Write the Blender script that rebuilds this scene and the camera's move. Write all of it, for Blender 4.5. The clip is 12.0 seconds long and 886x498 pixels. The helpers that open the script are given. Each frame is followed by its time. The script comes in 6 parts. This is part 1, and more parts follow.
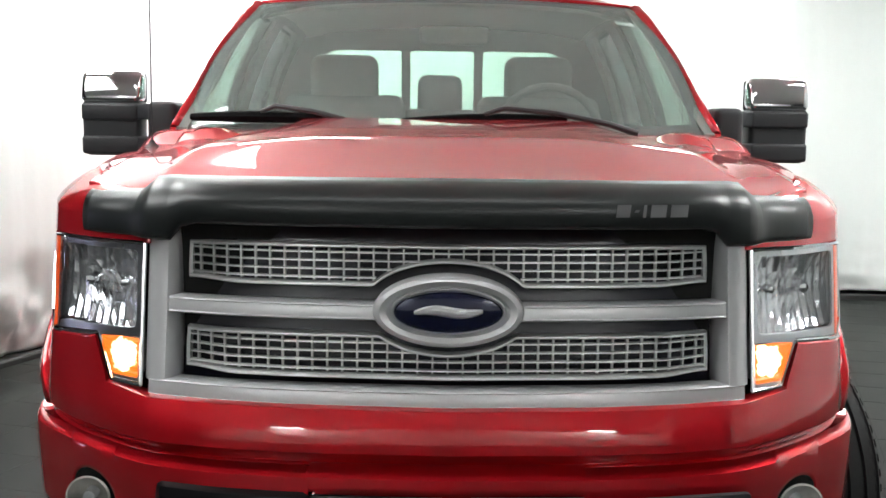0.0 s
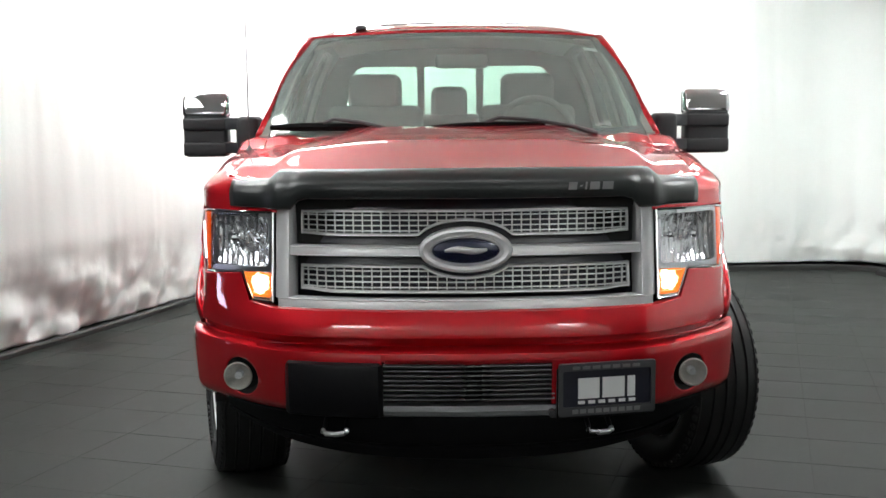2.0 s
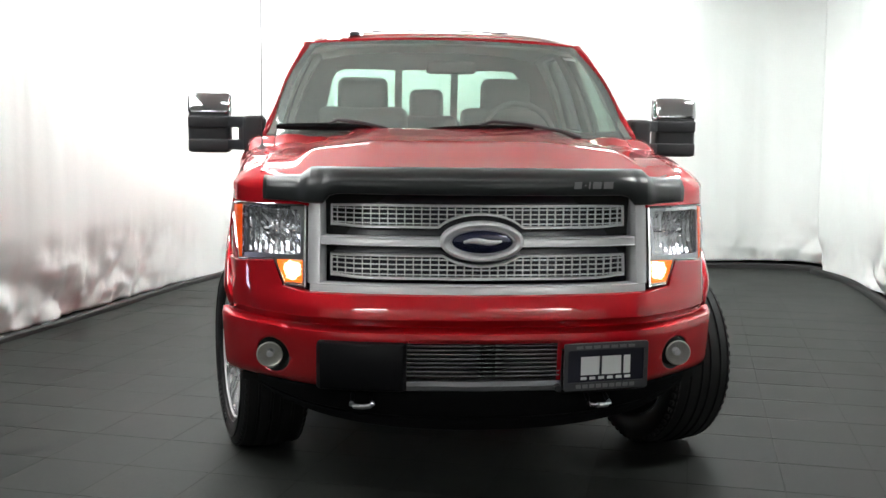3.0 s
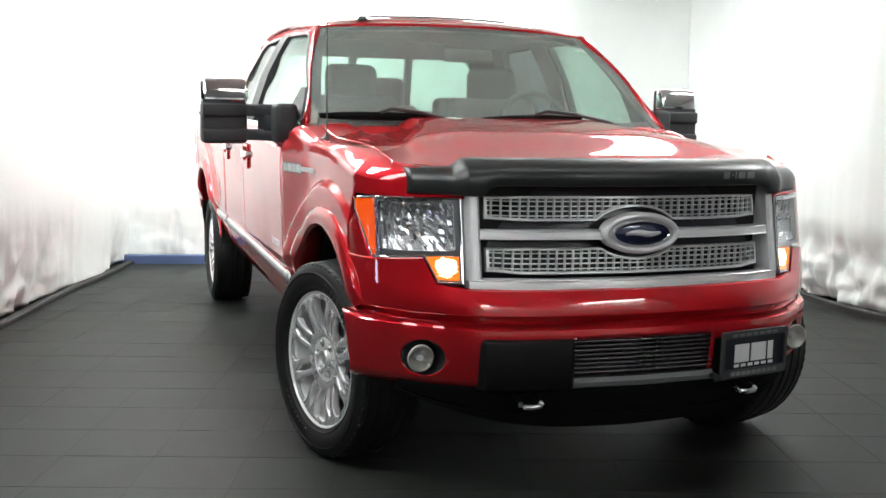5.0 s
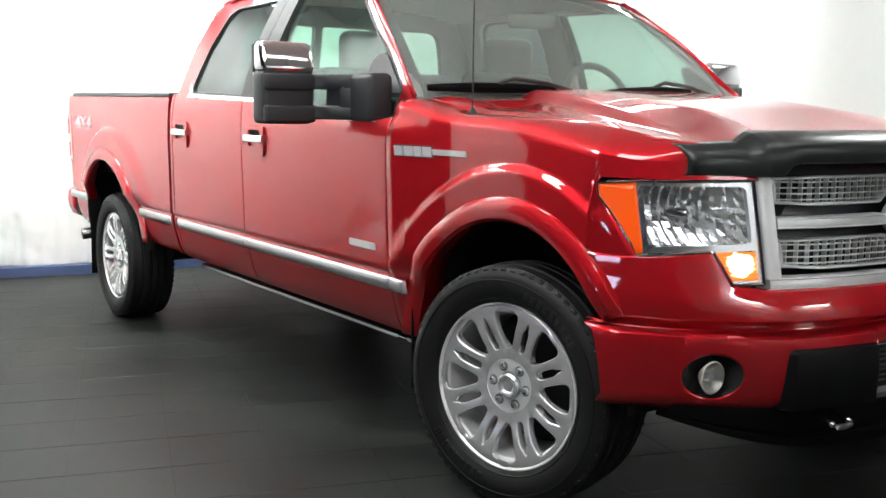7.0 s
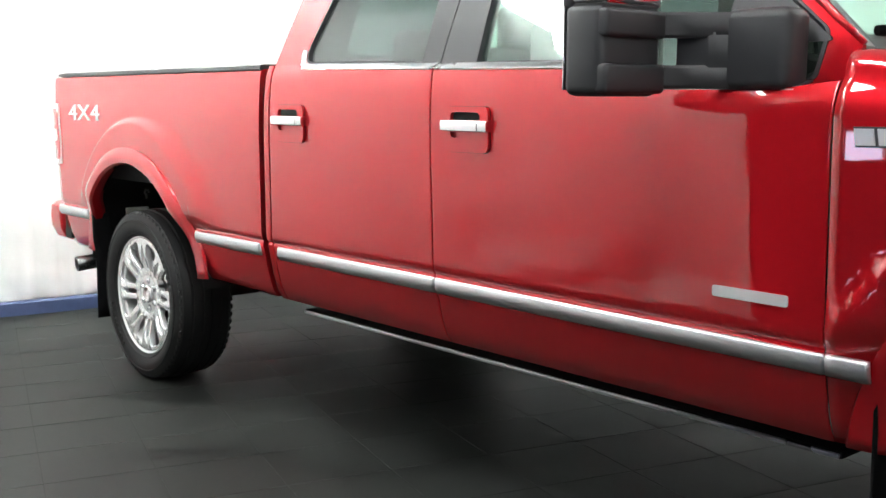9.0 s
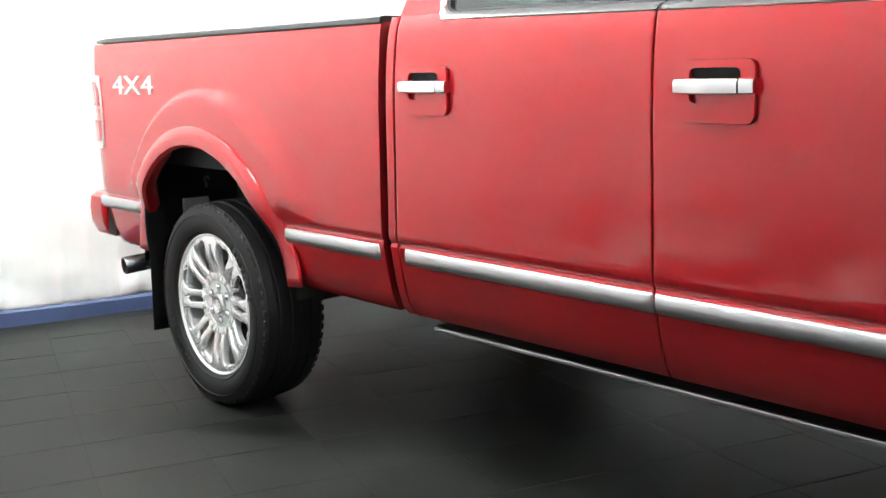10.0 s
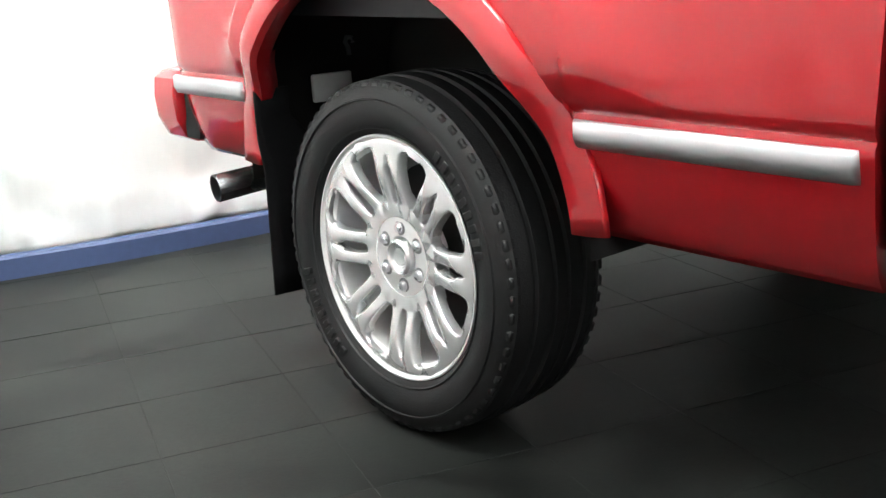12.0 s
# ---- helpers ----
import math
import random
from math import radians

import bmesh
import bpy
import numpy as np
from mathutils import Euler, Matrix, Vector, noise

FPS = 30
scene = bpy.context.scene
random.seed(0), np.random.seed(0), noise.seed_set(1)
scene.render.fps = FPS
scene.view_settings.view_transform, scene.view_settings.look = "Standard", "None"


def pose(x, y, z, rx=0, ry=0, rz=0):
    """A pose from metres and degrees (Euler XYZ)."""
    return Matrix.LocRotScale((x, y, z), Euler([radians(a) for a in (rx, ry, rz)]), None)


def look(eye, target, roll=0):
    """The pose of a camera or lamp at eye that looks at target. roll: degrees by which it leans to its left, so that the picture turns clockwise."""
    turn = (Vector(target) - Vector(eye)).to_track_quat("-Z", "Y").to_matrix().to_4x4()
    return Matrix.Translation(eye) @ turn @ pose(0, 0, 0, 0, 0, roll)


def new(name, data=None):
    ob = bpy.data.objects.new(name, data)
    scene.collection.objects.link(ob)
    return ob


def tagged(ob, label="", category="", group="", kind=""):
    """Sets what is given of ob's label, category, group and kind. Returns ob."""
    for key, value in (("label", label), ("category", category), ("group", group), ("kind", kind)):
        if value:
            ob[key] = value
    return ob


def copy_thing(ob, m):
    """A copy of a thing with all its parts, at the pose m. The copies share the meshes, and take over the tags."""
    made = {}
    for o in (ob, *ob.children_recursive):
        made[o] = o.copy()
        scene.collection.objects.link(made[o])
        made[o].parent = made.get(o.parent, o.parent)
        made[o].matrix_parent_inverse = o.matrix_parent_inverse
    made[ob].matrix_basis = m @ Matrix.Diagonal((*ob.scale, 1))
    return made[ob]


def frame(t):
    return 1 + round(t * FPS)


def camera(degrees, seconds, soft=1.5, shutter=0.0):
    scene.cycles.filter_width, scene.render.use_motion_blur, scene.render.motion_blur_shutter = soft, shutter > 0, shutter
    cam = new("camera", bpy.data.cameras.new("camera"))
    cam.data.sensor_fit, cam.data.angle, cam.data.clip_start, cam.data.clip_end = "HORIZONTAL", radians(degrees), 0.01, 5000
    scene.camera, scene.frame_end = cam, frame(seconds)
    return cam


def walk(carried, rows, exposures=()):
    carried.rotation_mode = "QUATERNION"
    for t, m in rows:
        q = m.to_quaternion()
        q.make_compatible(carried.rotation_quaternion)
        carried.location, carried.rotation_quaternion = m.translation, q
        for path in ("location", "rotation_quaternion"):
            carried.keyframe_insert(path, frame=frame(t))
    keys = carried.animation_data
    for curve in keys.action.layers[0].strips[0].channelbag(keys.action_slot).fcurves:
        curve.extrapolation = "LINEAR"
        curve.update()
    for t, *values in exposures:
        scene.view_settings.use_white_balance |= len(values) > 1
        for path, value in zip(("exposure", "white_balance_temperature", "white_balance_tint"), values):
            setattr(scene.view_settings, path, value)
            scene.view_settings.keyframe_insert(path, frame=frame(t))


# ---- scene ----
cam = camera(45.8, 12.0)
PATH = [
    (0, (-0.022, -1.868, 1.267), (-0.012, 0.122, 1.068), 0.7),
    (0.5, (-0.033, -2.251, 1.271), (-0.025, -0.26, 1.082), 0.5),
    (1, (-0.015, -2.578, 1.282), (-0.003, -0.589, 1.075), -0),
    (1.5, (-0.015, -2.866, 1.279), (-0.017, -0.877, 1.067), -0.4),
    (2, (-0.076, -3.117, 1.295), (-0.073, -1.129, 1.084), -0.5),
    (2.5, (-0.179, -3.334, 1.307), (-0.144, -1.345, 1.100), -0.1),
    (3, (-0.393, -3.474, 1.311), (-0.252, -1.491, 1.096), 0.6),
    (3.2, (-0.504, -3.504, 1.307), (-0.325, -1.524, 1.082), 0.4),
    (4.8, (-1.632, -3.161, 1.292), (-1.058, -1.259, 1.062), 0.6),
    (5, (-1.764, -3.06, 1.292), (-1.145, -1.172, 1.065), 0.7),
    (5.5, (-2.124, -2.814, 1.277), (-1.374, -0.972, 1.070), 0.4),
    (6, (-2.408, -2.494, 1.258), (-1.522, -0.714, 1.044), 0.5),
    (6.5, (-2.725, -2.11, 1.256), (-1.734, -0.387, 1.036), 0.3),
    (7, (-2.948, -1.647, 1.216), (-1.831, -0.005, 0.978), 0.1),
    (7.2, (-3.019, -1.455, 1.210), (-1.872, 0.166, 0.970), 0),
    (8.8, (-3.073, 0.256, 1.166), (-1.765, 1.75, 0.930), -0.4),
    (9, (-3.039, 0.462, 1.168), (-1.735, 1.959, 0.922), -0.7),
    (9.5, (-2.969, 0.949, 1.158), (-1.642, 2.423, 0.905), -1.2),
    (10, (-2.874, 1.421, 1.153), (-1.571, 2.909, 0.858), -1.8),
    (10.5, (-2.741, 1.894, 1.119), (-1.417, 3.348, 0.757), -1.5),
    (11, (-2.56, 2.328, 1.084), (-1.249, 3.789, 0.704), -2.4),
    (11.5, (-2.356, 2.771, 1.013), (-1.093, 4.252, 0.556), -3.4),
    (12, (-2.258, 3.178, 0.963), (-1.03, 4.675, 0.464), -3.7),
]
walk(cam, [(t, look(eye, target, roll)) for t, eye, target, roll in PATH], ((0.0, 0.0), (8.0, 0.0), (10.5, 0.08), (12.0, 0.2)))

# ---------------------------------------------------------------- light
world = bpy.data.worlds.new("studio_world")
world.use_nodes = True
world.node_tree.nodes["Background"].inputs[0].default_value = (0.9, 0.95, 1.0, 1)
world.node_tree.nodes["Background"].inputs[1].default_value = 0.02
scene.world = world
scene.view_settings.exposure = 0.0


# ---------------------------------------------------------------- materials
def material(name, color, rough=0.5, metal=0.0, coat=0.0, grain=0.0, scale=20.0, bump=0.0, bump_scale=60.0, var=0.0, var_scale=2.0, spec=0.5):
    """A Principled surface with two scales of colour variation and fine relief."""
    m = bpy.data.materials.new(name)
    m.use_nodes = True
    n, l = m.node_tree.nodes, m.node_tree.links
    b = n["Principled BSDF"]
    b.inputs["Base Color"].default_value = (*color, 1)
    b.inputs["Roughness"].default_value = rough
    b.inputs["Metallic"].default_value = metal
    b.inputs["Coat Weight"].default_value = coat
    b.inputs["Coat Roughness"].default_value = 0.03
    b.inputs["Coat IOR"].default_value = 1.5
    b.inputs["Specular IOR Level"].default_value = spec
    co = n.new("ShaderNodeTexCoord")
    if grain or var:
        fine = n.new("ShaderNodeTexNoise")
        fine.inputs["Scale"].default_value = scale
        fine.inputs["Detail"].default_value = 6
        wide = n.new("ShaderNodeTexNoise")
        wide.inputs["Scale"].default_value = var_scale
        wide.inputs["Detail"].default_value = 4
        l.new(co.outputs["Object"], fine.inputs["Vector"])
        l.new(co.outputs["Object"], wide.inputs["Vector"])
        f1 = n.new("ShaderNodeMapRange")
        f1.inputs["To Min"].default_value, f1.inputs["To Max"].default_value = 1 - grain, 1 + grain
        f2 = n.new("ShaderNodeMapRange")
        f2.inputs["From Min"].default_value, f2.inputs["From Max"].default_value = 0.3, 0.7
        f2.inputs["To Min"].default_value, f2.inputs["To Max"].default_value = 1 - var, 1 + var
        l.new(fine.outputs["Fac"], f1.inputs["Value"])
        l.new(wide.outputs["Fac"], f2.inputs["Value"])
        mul = n.new("ShaderNodeMath")
        mul.operation = "MULTIPLY"
        l.new(f1.outputs[0], mul.inputs[0])
        l.new(f2.outputs[0], mul.inputs[1])
        mix = n.new("ShaderNodeVectorMath")
        mix.operation = "SCALE"
        mix.inputs[0].default_value = color
        l.new(mul.outputs[0], mix.inputs["Scale"])
        l.new(mix.outputs[0], b.inputs["Base Color"])
        rr = n.new("ShaderNodeMapRange")
        rr.inputs["To Min"].default_value, rr.inputs["To Max"].default_value = max(0.02, rough - 0.12 * (grain + var)), rough + 0.25 * (grain + var)
        l.new(wide.outputs["Fac"], rr.inputs["Value"])
        l.new(rr.outputs[0], b.inputs["Roughness"])
    if bump:
        t = n.new("ShaderNodeTexNoise")
        t.inputs["Scale"].default_value = bump_scale
        t.inputs["Detail"].default_value = 5
        l.new(co.outputs["Object"], t.inputs["Vector"])
        bp = n.new("ShaderNodeBump")
        bp.inputs["Strength"].default_value = bump
        bp.inputs["Distance"].default_value = 0.01
        l.new(t.outputs["Fac"], bp.inputs["Height"])
        l.new(bp.outputs[0], b.inputs["Normal"])
    return m


def glowing(name, color, strength, base=(0.8, 0.8, 0.8)):
    m = material(name, base, 0.3)
    b = m.node_tree.nodes["Principled BSDF"]
    b.inputs["Emission Color"].default_value = (*color, 1)
    b.inputs["Emission Strength"].default_value = strength
    return m


def clear(name, color, rough=0.0, base=0.04, haze=0.0):
    """Thin glass: mostly clear, with surface gloss and a pale haze, part dusty film, part painted reflection."""
    m = bpy.data.materials.new(name)
    m.use_nodes = True
    n, l = m.node_tree.nodes, m.node_tree.links
    n.remove(n["Principled BSDF"])
    tr = n.new("ShaderNodeBsdfTransparent")
    tr.inputs[0].default_value = (*color, 1)
    gl = n.new("ShaderNodeBsdfGlossy")
    gl.inputs["Roughness"].default_value = rough
    lw = n.new("ShaderNodeLayerWeight")
    pw = n.new("ShaderNodeMath")
    pw.operation, pw.inputs[1].default_value = "POWER", 5.0
    fr = n.new("ShaderNodeMath")
    fr.operation, fr.inputs[1].default_value, fr.inputs[2].default_value = "MULTIPLY_ADD", 0.9, base
    lw.inputs["Blend"].default_value = 0.5
    l.new(lw.outputs["Facing"], pw.inputs[0])
    l.new(pw.outputs[0], fr.inputs[0])
    mx = n.new("ShaderNodeMixShader")
    l.new(fr.outputs[0], mx.inputs[0])
    l.new(tr.outputs[0], mx.inputs[1])
    l.new(gl.outputs[0], mx.inputs[2])
    last = mx
    # pale diffuse colour stands in for reflected room light over a dusty film
    if haze:
        df = n.new("ShaderNodeBsdfDiffuse")
        df.inputs[0].default_value = (0.56, 0.62, 0.58, 1)
        tx, co, mr = n.new("ShaderNodeTexNoise"), n.new("ShaderNodeTexCoord"), n.new("ShaderNodeMapRange")
        tx.inputs["Scale"].default_value, tx.inputs["Detail"].default_value = 3.0, 6.0
        mr.inputs["To Min"].default_value, mr.inputs["To Max"].default_value = haze * 0.7, haze * 1.3
        l.new(co.outputs["Object"], tx.inputs["Vector"])
        l.new(tx.outputs["Fac"], mr.inputs["Value"])
        last = n.new("ShaderNodeMixShader")
        l.new(mr.outputs[0], last.inputs[0])
        l.new(mx.outputs[0], last.inputs[1])
        l.new(df.outputs[0], last.inputs[2])
    l.new(last.outputs[0], n["Material Output"].inputs[0])
    return m


PAINT = material("candy_red_paint", (0.55, 0.010, 0.018), 0.48, 0.7, 1.0, 0.06, 900, 0, 60, 0.03, 1.5, 0.0)
PAINT.node_tree.nodes["Principled BSDF"].inputs["Coat IOR"].default_value = 1.80
BLACK_PLASTIC = material("black_textured_plastic", (0.027, 0.028, 0.031), 0.48, 0, 0, 0.15, 300, 0.12, 700, 0.1, 3)
SMOKE = material("smoked_acrylic", (0.019, 0.022, 0.0225), 0.33, 0, 0.0, 0.1, 60, 0, 60, 0.15, 4)
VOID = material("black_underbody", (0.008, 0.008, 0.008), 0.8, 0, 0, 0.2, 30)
CHROME = material("chrome", (0.82, 0.83, 0.85), 0.06, 1.0, 0, 0.03, 40, 0, 60, 0.05, 3)
SATIN = material("satin_silver", (0.71, 0.71, 0.725), 0.36, 0.45, 0.2, 0.05, 500, 0, 60, 0.04, 3)
BRUSHED = material("brushed_aluminium", (0.62, 0.63, 0.65), 0.27, 1.0, 0, 0.06, 200, 0, 60, 0.05, 4)
MOULDING = material("satin_bright_moulding", (0.62, 0.63, 0.65), 0.36, 0.9, 0, 0.05, 300, 0, 60, 0.04, 3)
POLISHED = material("polished_alloy", (0.90, 0.90, 0.91), 0.25, 0.72, 0.3, 0.05, 80, 0, 60, 0.06, 6)
ALLOY = material("painted_alloy", (0.78, 0.78, 0.78), 0.3, 0.35, 0.4, 0.05, 80, 0, 60, 0.06, 6)
RUBBER = material("tyre_rubber", (0.0085, 0.0085, 0.009), 0.52, 0, 0, 0.25, 60, 0.12, 250, 0.25, 5, 0.36)
# last value: pale haze, raised to lighten the panes like a reflected room
GLASS = clear("tinted_green_glass", (0.76, 0.905, 0.84), 0, 0.065, 0.02)
SCREEN = clear("windshield_glass", (0.75, 0.87, 0.82), 0.0, 0.06, 0.25)
DARK_GLASS = clear("privacy_glass", (0.40, 0.43, 0.44), 0.0, 0.075, 0.07)
DARK_STEEL = material("dark_steel", (0.22, 0.22, 0.225), 0.26, 0.9, 0, 0.1, 80, 0, 60, 0.15, 6)
LENS = clear("clear_polycarbonate", (0.93, 0.94, 0.95))
SIGNAL = glowing("lit_amber_lens", (1.0, 0.30, 0.045), 1.5, (0.7, 0.12, 0.01))
_n, _l = SIGNAL.node_tree.nodes, SIGNAL.node_tree.links          # the bulb and its mirror shine through the ribbed lens in patches
_t, _c, _r = _n.new("ShaderNodeTexNoise"), _n.new("ShaderNodeTexCoord"), _n.new("ShaderNodeMapRange")
_t.inputs["Scale"].default_value, _t.inputs["Detail"].default_value = 26.0, 3.0
_s, _h, _v, _d = _n.new("ShaderNodeSeparateXYZ"), _n.new("ShaderNodeMath"), _n.new("ShaderNodeCombineXYZ"), _n.new("ShaderNodeVectorMath")
_h.operation, _d.operation = "ABSOLUTE", "DISTANCE"
_d.inputs[1].default_value = (0.662, 0.0, 0.856)
_a = _n.new("ShaderNodeMath")
_a.operation, _a.inputs[1].default_value = "MULTIPLY_ADD", -0.05
_r.inputs["From Min"].default_value, _r.inputs["From Max"].default_value = 0.009, -0.008
_l.new(_c.outputs["Object"], _s.inputs[0])
_l.new(_s.outputs["X"], _h.inputs[0])
_l.new(_h.outputs[0], _v.inputs["X"])
_l.new(_s.outputs["Z"], _v.inputs["Z"])
_l.new(_v.outputs[0], _d.inputs[0])
_l.new(_t.outputs["Fac"], _a.inputs[0])
_l.new(_d.outputs["Value"], _a.inputs[2])
_m = _n.new("ShaderNodeMix")
_m.data_type = "RGBA"
_m.inputs[6].default_value, _m.inputs[7].default_value = (1.25, 0.25, 0.025, 1), (14.0, 10.5, 6.5, 1)
_n["Principled BSDF"].inputs["Emission Strength"].default_value = 1.0
_l.new(_c.outputs["Object"], _t.inputs["Vector"])
_l.new(_a.outputs[0], _r.inputs["Value"])
_l.new(_r.outputs[0], _m.inputs[0])
_l.new(_m.outputs[2], _n["Principled BSDF"].inputs["Emission Color"])
MARKER = glowing("lit_amber_marker", (1.0, 0.11, 0.005), 0.42, (0.85, 0.09, 0.004))
CLEAR_LENS = material("pale_clear_lens", (0.80, 0.74, 0.73), 0.1, 0, 1.0, 0.05, 80)
# red lightened in its base colour for the white curtain's reflection
PALED_RED = material("paled_red_lens", (0.62, 0.16, 0.17), 0.1, 0, 1.0, 0.1, 80)
MIRROR = material("reflector_bowl", (0.80, 0.81, 0.83), 0.2, 0.8, 0, 0.05, 30, 0.06, 35)
FOG_BOWL = material("fog_reflector", (0.62, 0.60, 0.56), 0.3, 0.5, 0, 0.1, 60, 0.25, 60)
BADGE_BLUE = material("badge_blue", (0.006, 0.010, 0.05), 0.2, 0.3, 1.0, 0.05, 80)
GREY_CLOTH = material("grey_upholstery", (0.125, 0.124, 0.118), 0.85, 0, 0, 0.15, 200, 0.2, 300, 0.1, 4)
TRIM_GREY = material("dark_grey_trim", (0.095, 0.096, 0.09), 0.7, 0, 0, 0.1, 100, 0.1, 300)
LIGHT_TRIM = material("light_headliner", (0.55, 0.53, 0.48), 0.9, 0, 0, 0.05, 100)
DULL_GREY = material("dull_grey_paint", (0.21, 0.215, 0.225), 0.38, 0.5, 0, 0.1, 100, 0, 60, 0.1, 4)
INNER = material("pillar_trim", (0.26, 0.265, 0.245), 0.8, 0, 0, 0.08, 100)
FLAP = material("flap_rubber", (0.005, 0.005, 0.0055), 0.7, 0, 0, 0.2, 60, 0.1, 200, 0.1, 5, 0.06)
WHITE = material("white_print", (0.8, 0.8, 0.8), 0.5, 0, 0, 0.02, 50)
GREY_PRINT = material("grey_print", (0.17, 0.17, 0.175), 0.5, 0, 0, 0.02, 50)
PAD = material("smooth_black_plastic", (0.006, 0.006, 0.007), 0.36, 0, 0, 0.15, 200, 0.05, 500, 0.1, 4, 0.12)
PLATE_GREY = material("plate_frame_grey", (0.07, 0.07, 0.075), 0.35, 0.3, 0, 0.1, 100, 0, 60, 0.1, 4)
BLACK_PRINT = material("black_panel", (0.008, 0.008, 0.018), 0.35, 0, 0.3, 0.05, 50)

# ---------------------------------------------------------------- mesh helpers
RAKE = math.atan(0.0232)          # the body sits a little higher at the back
TILTED = Matrix.Rotation(RAKE, 4, "X")


def part(name, bm, mat, parent=None, label="", rake=False, smooth=True, thick=0.0, sharp=35.0):
    """Links a bmesh as one mesh object, under a thing or a part if given."""
    if rake:
        bmesh.ops.transform(bm, matrix=TILTED, verts=bm.verts)
    me = bpy.data.meshes.new(name)
    bm.to_mesh(me)
    bm.free()
    me.materials.append(mat)
    if smooth:
        me.polygons.foreach_set("use_smooth", [True] * len(me.polygons))
        me.set_sharp_from_angle(angle=radians(sharp))
    ob = new(name, me)
    if parent is not None:
        ob.parent = parent
    if label:
        ob["label"] = label
    if thick:
        mod = ob.modifiers.new("shell", "SOLIDIFY")
        mod.thickness, mod.offset = thick, 0.0
    return ob


def grid(bm, rows, closed=False, cap=False):
    """Quads over rows of points. closed: the rows are rings; cap: their ends are filled."""
    vs = [[bm.verts.new(p) for p in row] for row in rows]
    n = len(vs[0])
    for a, b in zip(vs, vs[1:]):
        for i in range(n if closed else n - 1):
            j = (i + 1) % n
            try:
                bm.faces.new((a[i], a[j], b[j], b[i]))
            except ValueError:
                pass
    if cap:
        bm.faces.new(vs[0][::-1])
        bm.faces.new(vs[-1])
    return vs


def orient(bm, way):
    """Turns an open sheet's faces towards a direction."""
    bm.normal_update()
    if sum((f.normal * f.calc_area() for f in bm.faces), Vector()).dot(Vector(way)) < 0:
        bmesh.ops.reverse_faces(bm, faces=bm.faces)
    return bm


def lin(a, b, n):
    return [a + (b - a) * i / (n - 1) for i in range(n)]


def box(bm, x0, x1, y0, y1, z0, z1, bevel=0.0, seg=2):
    vs = bmesh.ops.create_cube(bm, size=1)["verts"]
    for v in vs:
        v.co = Vector(((x0 + x1) / 2 + v.co.x * (x1 - x0), (y0 + y1) / 2 + v.co.y * (y1 - y0), (z0 + z1) / 2 + v.co.z * (z1 - z0)))
    if bevel:
        es = list({e for v in vs for e in v.link_edges})
        bmesh.ops.bevel(bm, geom=es, offset=bevel, segments=seg, affect="EDGES", profile=0.5)
    return bm


def lathe(bm, profile, n=48, axis="X", centre=(0, 0, 0)):
    """Turns a profile of (along, radius) round an axis through centre."""
    rows = []
    for k in range(n + 1):
        a = 2 * math.pi * k / n
        c, s = math.cos(a), math.sin(a)
        rows.append([Vector(centre) + (Vector((u, r * c, r * s)) if axis == "X" else Vector((r * c, u, r * s)) if axis == "Y" else Vector((r * c, r * s, u))) for u, r in profile])
    grid(bm, rows)
    bmesh.ops.remove_doubles(bm, verts=bm.verts, dist=1e-5)
    bmesh.ops.recalc_face_normals(bm, faces=bm.faces)
    return bm


def tube(bm, pts, r, n=8):
    """A round bar along points; r: one radius or one a point."""
    rows = []
    for i, p in enumerate(pts):
        p = Vector(p)
        d = (Vector(pts[min(i + 1, len(pts) - 1)]) - Vector(pts[max(i - 1, 0)])).normalized()
        u = d.orthogonal().normalized() if abs(d.z) < 0.9 else Vector((1, 0, 0))
        u = (u - d * u.dot(d)).normalized()
        w = d.cross(u)
        rr = r[i] if isinstance(r, (list, tuple)) else r
        rows.append([p + rr * (math.cos(2 * math.pi * k / n) * u + math.sin(2 * math.pi * k / n) * w) for k in range(n)])
    grid(bm, rows, closed=True, cap=True)
    bmesh.ops.recalc_face_normals(bm, faces=bm.faces)
    return bm


def slab(bm, outline, fn, depth, holes=()):
    """A plate with an outline of (u, v) points and holes, laid on fn(u, v, d) with d from 0 to depth."""
    loops = [list(outline), *[list(h) for h in holes]]
    flat = bmesh.new()
    es = []
    for lp in loops:
        vs = [flat.verts.new((u, v, 0)) for u, v in lp]
        es += [flat.edges.new((vs[i], vs[(i + 1) % len(vs)])) for i in range(len(vs))]
    bmesh.ops.triangle_fill(flat, edges=es, use_beauty=True)
    flat.verts.index_update()
    pts = [(v.co.x, v.co.y) for v in flat.verts]
    front = [bm.verts.new(fn(u, v, 0.0)) for u, v in pts]
    back = [bm.verts.new(fn(u, v, depth)) for u, v in pts]
    for f in flat.faces:
        idx = [v.index for v in f.verts]
        bm.faces.new([front[i] for i in idx])
        bm.faces.new([back[i] for i in reversed(idx)])
    for e in flat.edges:
        if len(e.link_faces) == 1:
            a, b = e.verts[0].index, e.verts[1].index
            bm.faces.new((front[a], front[b], back[b], back[a]))
    flat.free()
    bmesh.ops.recalc_face_normals(bm, faces=bm.faces)
    return bm


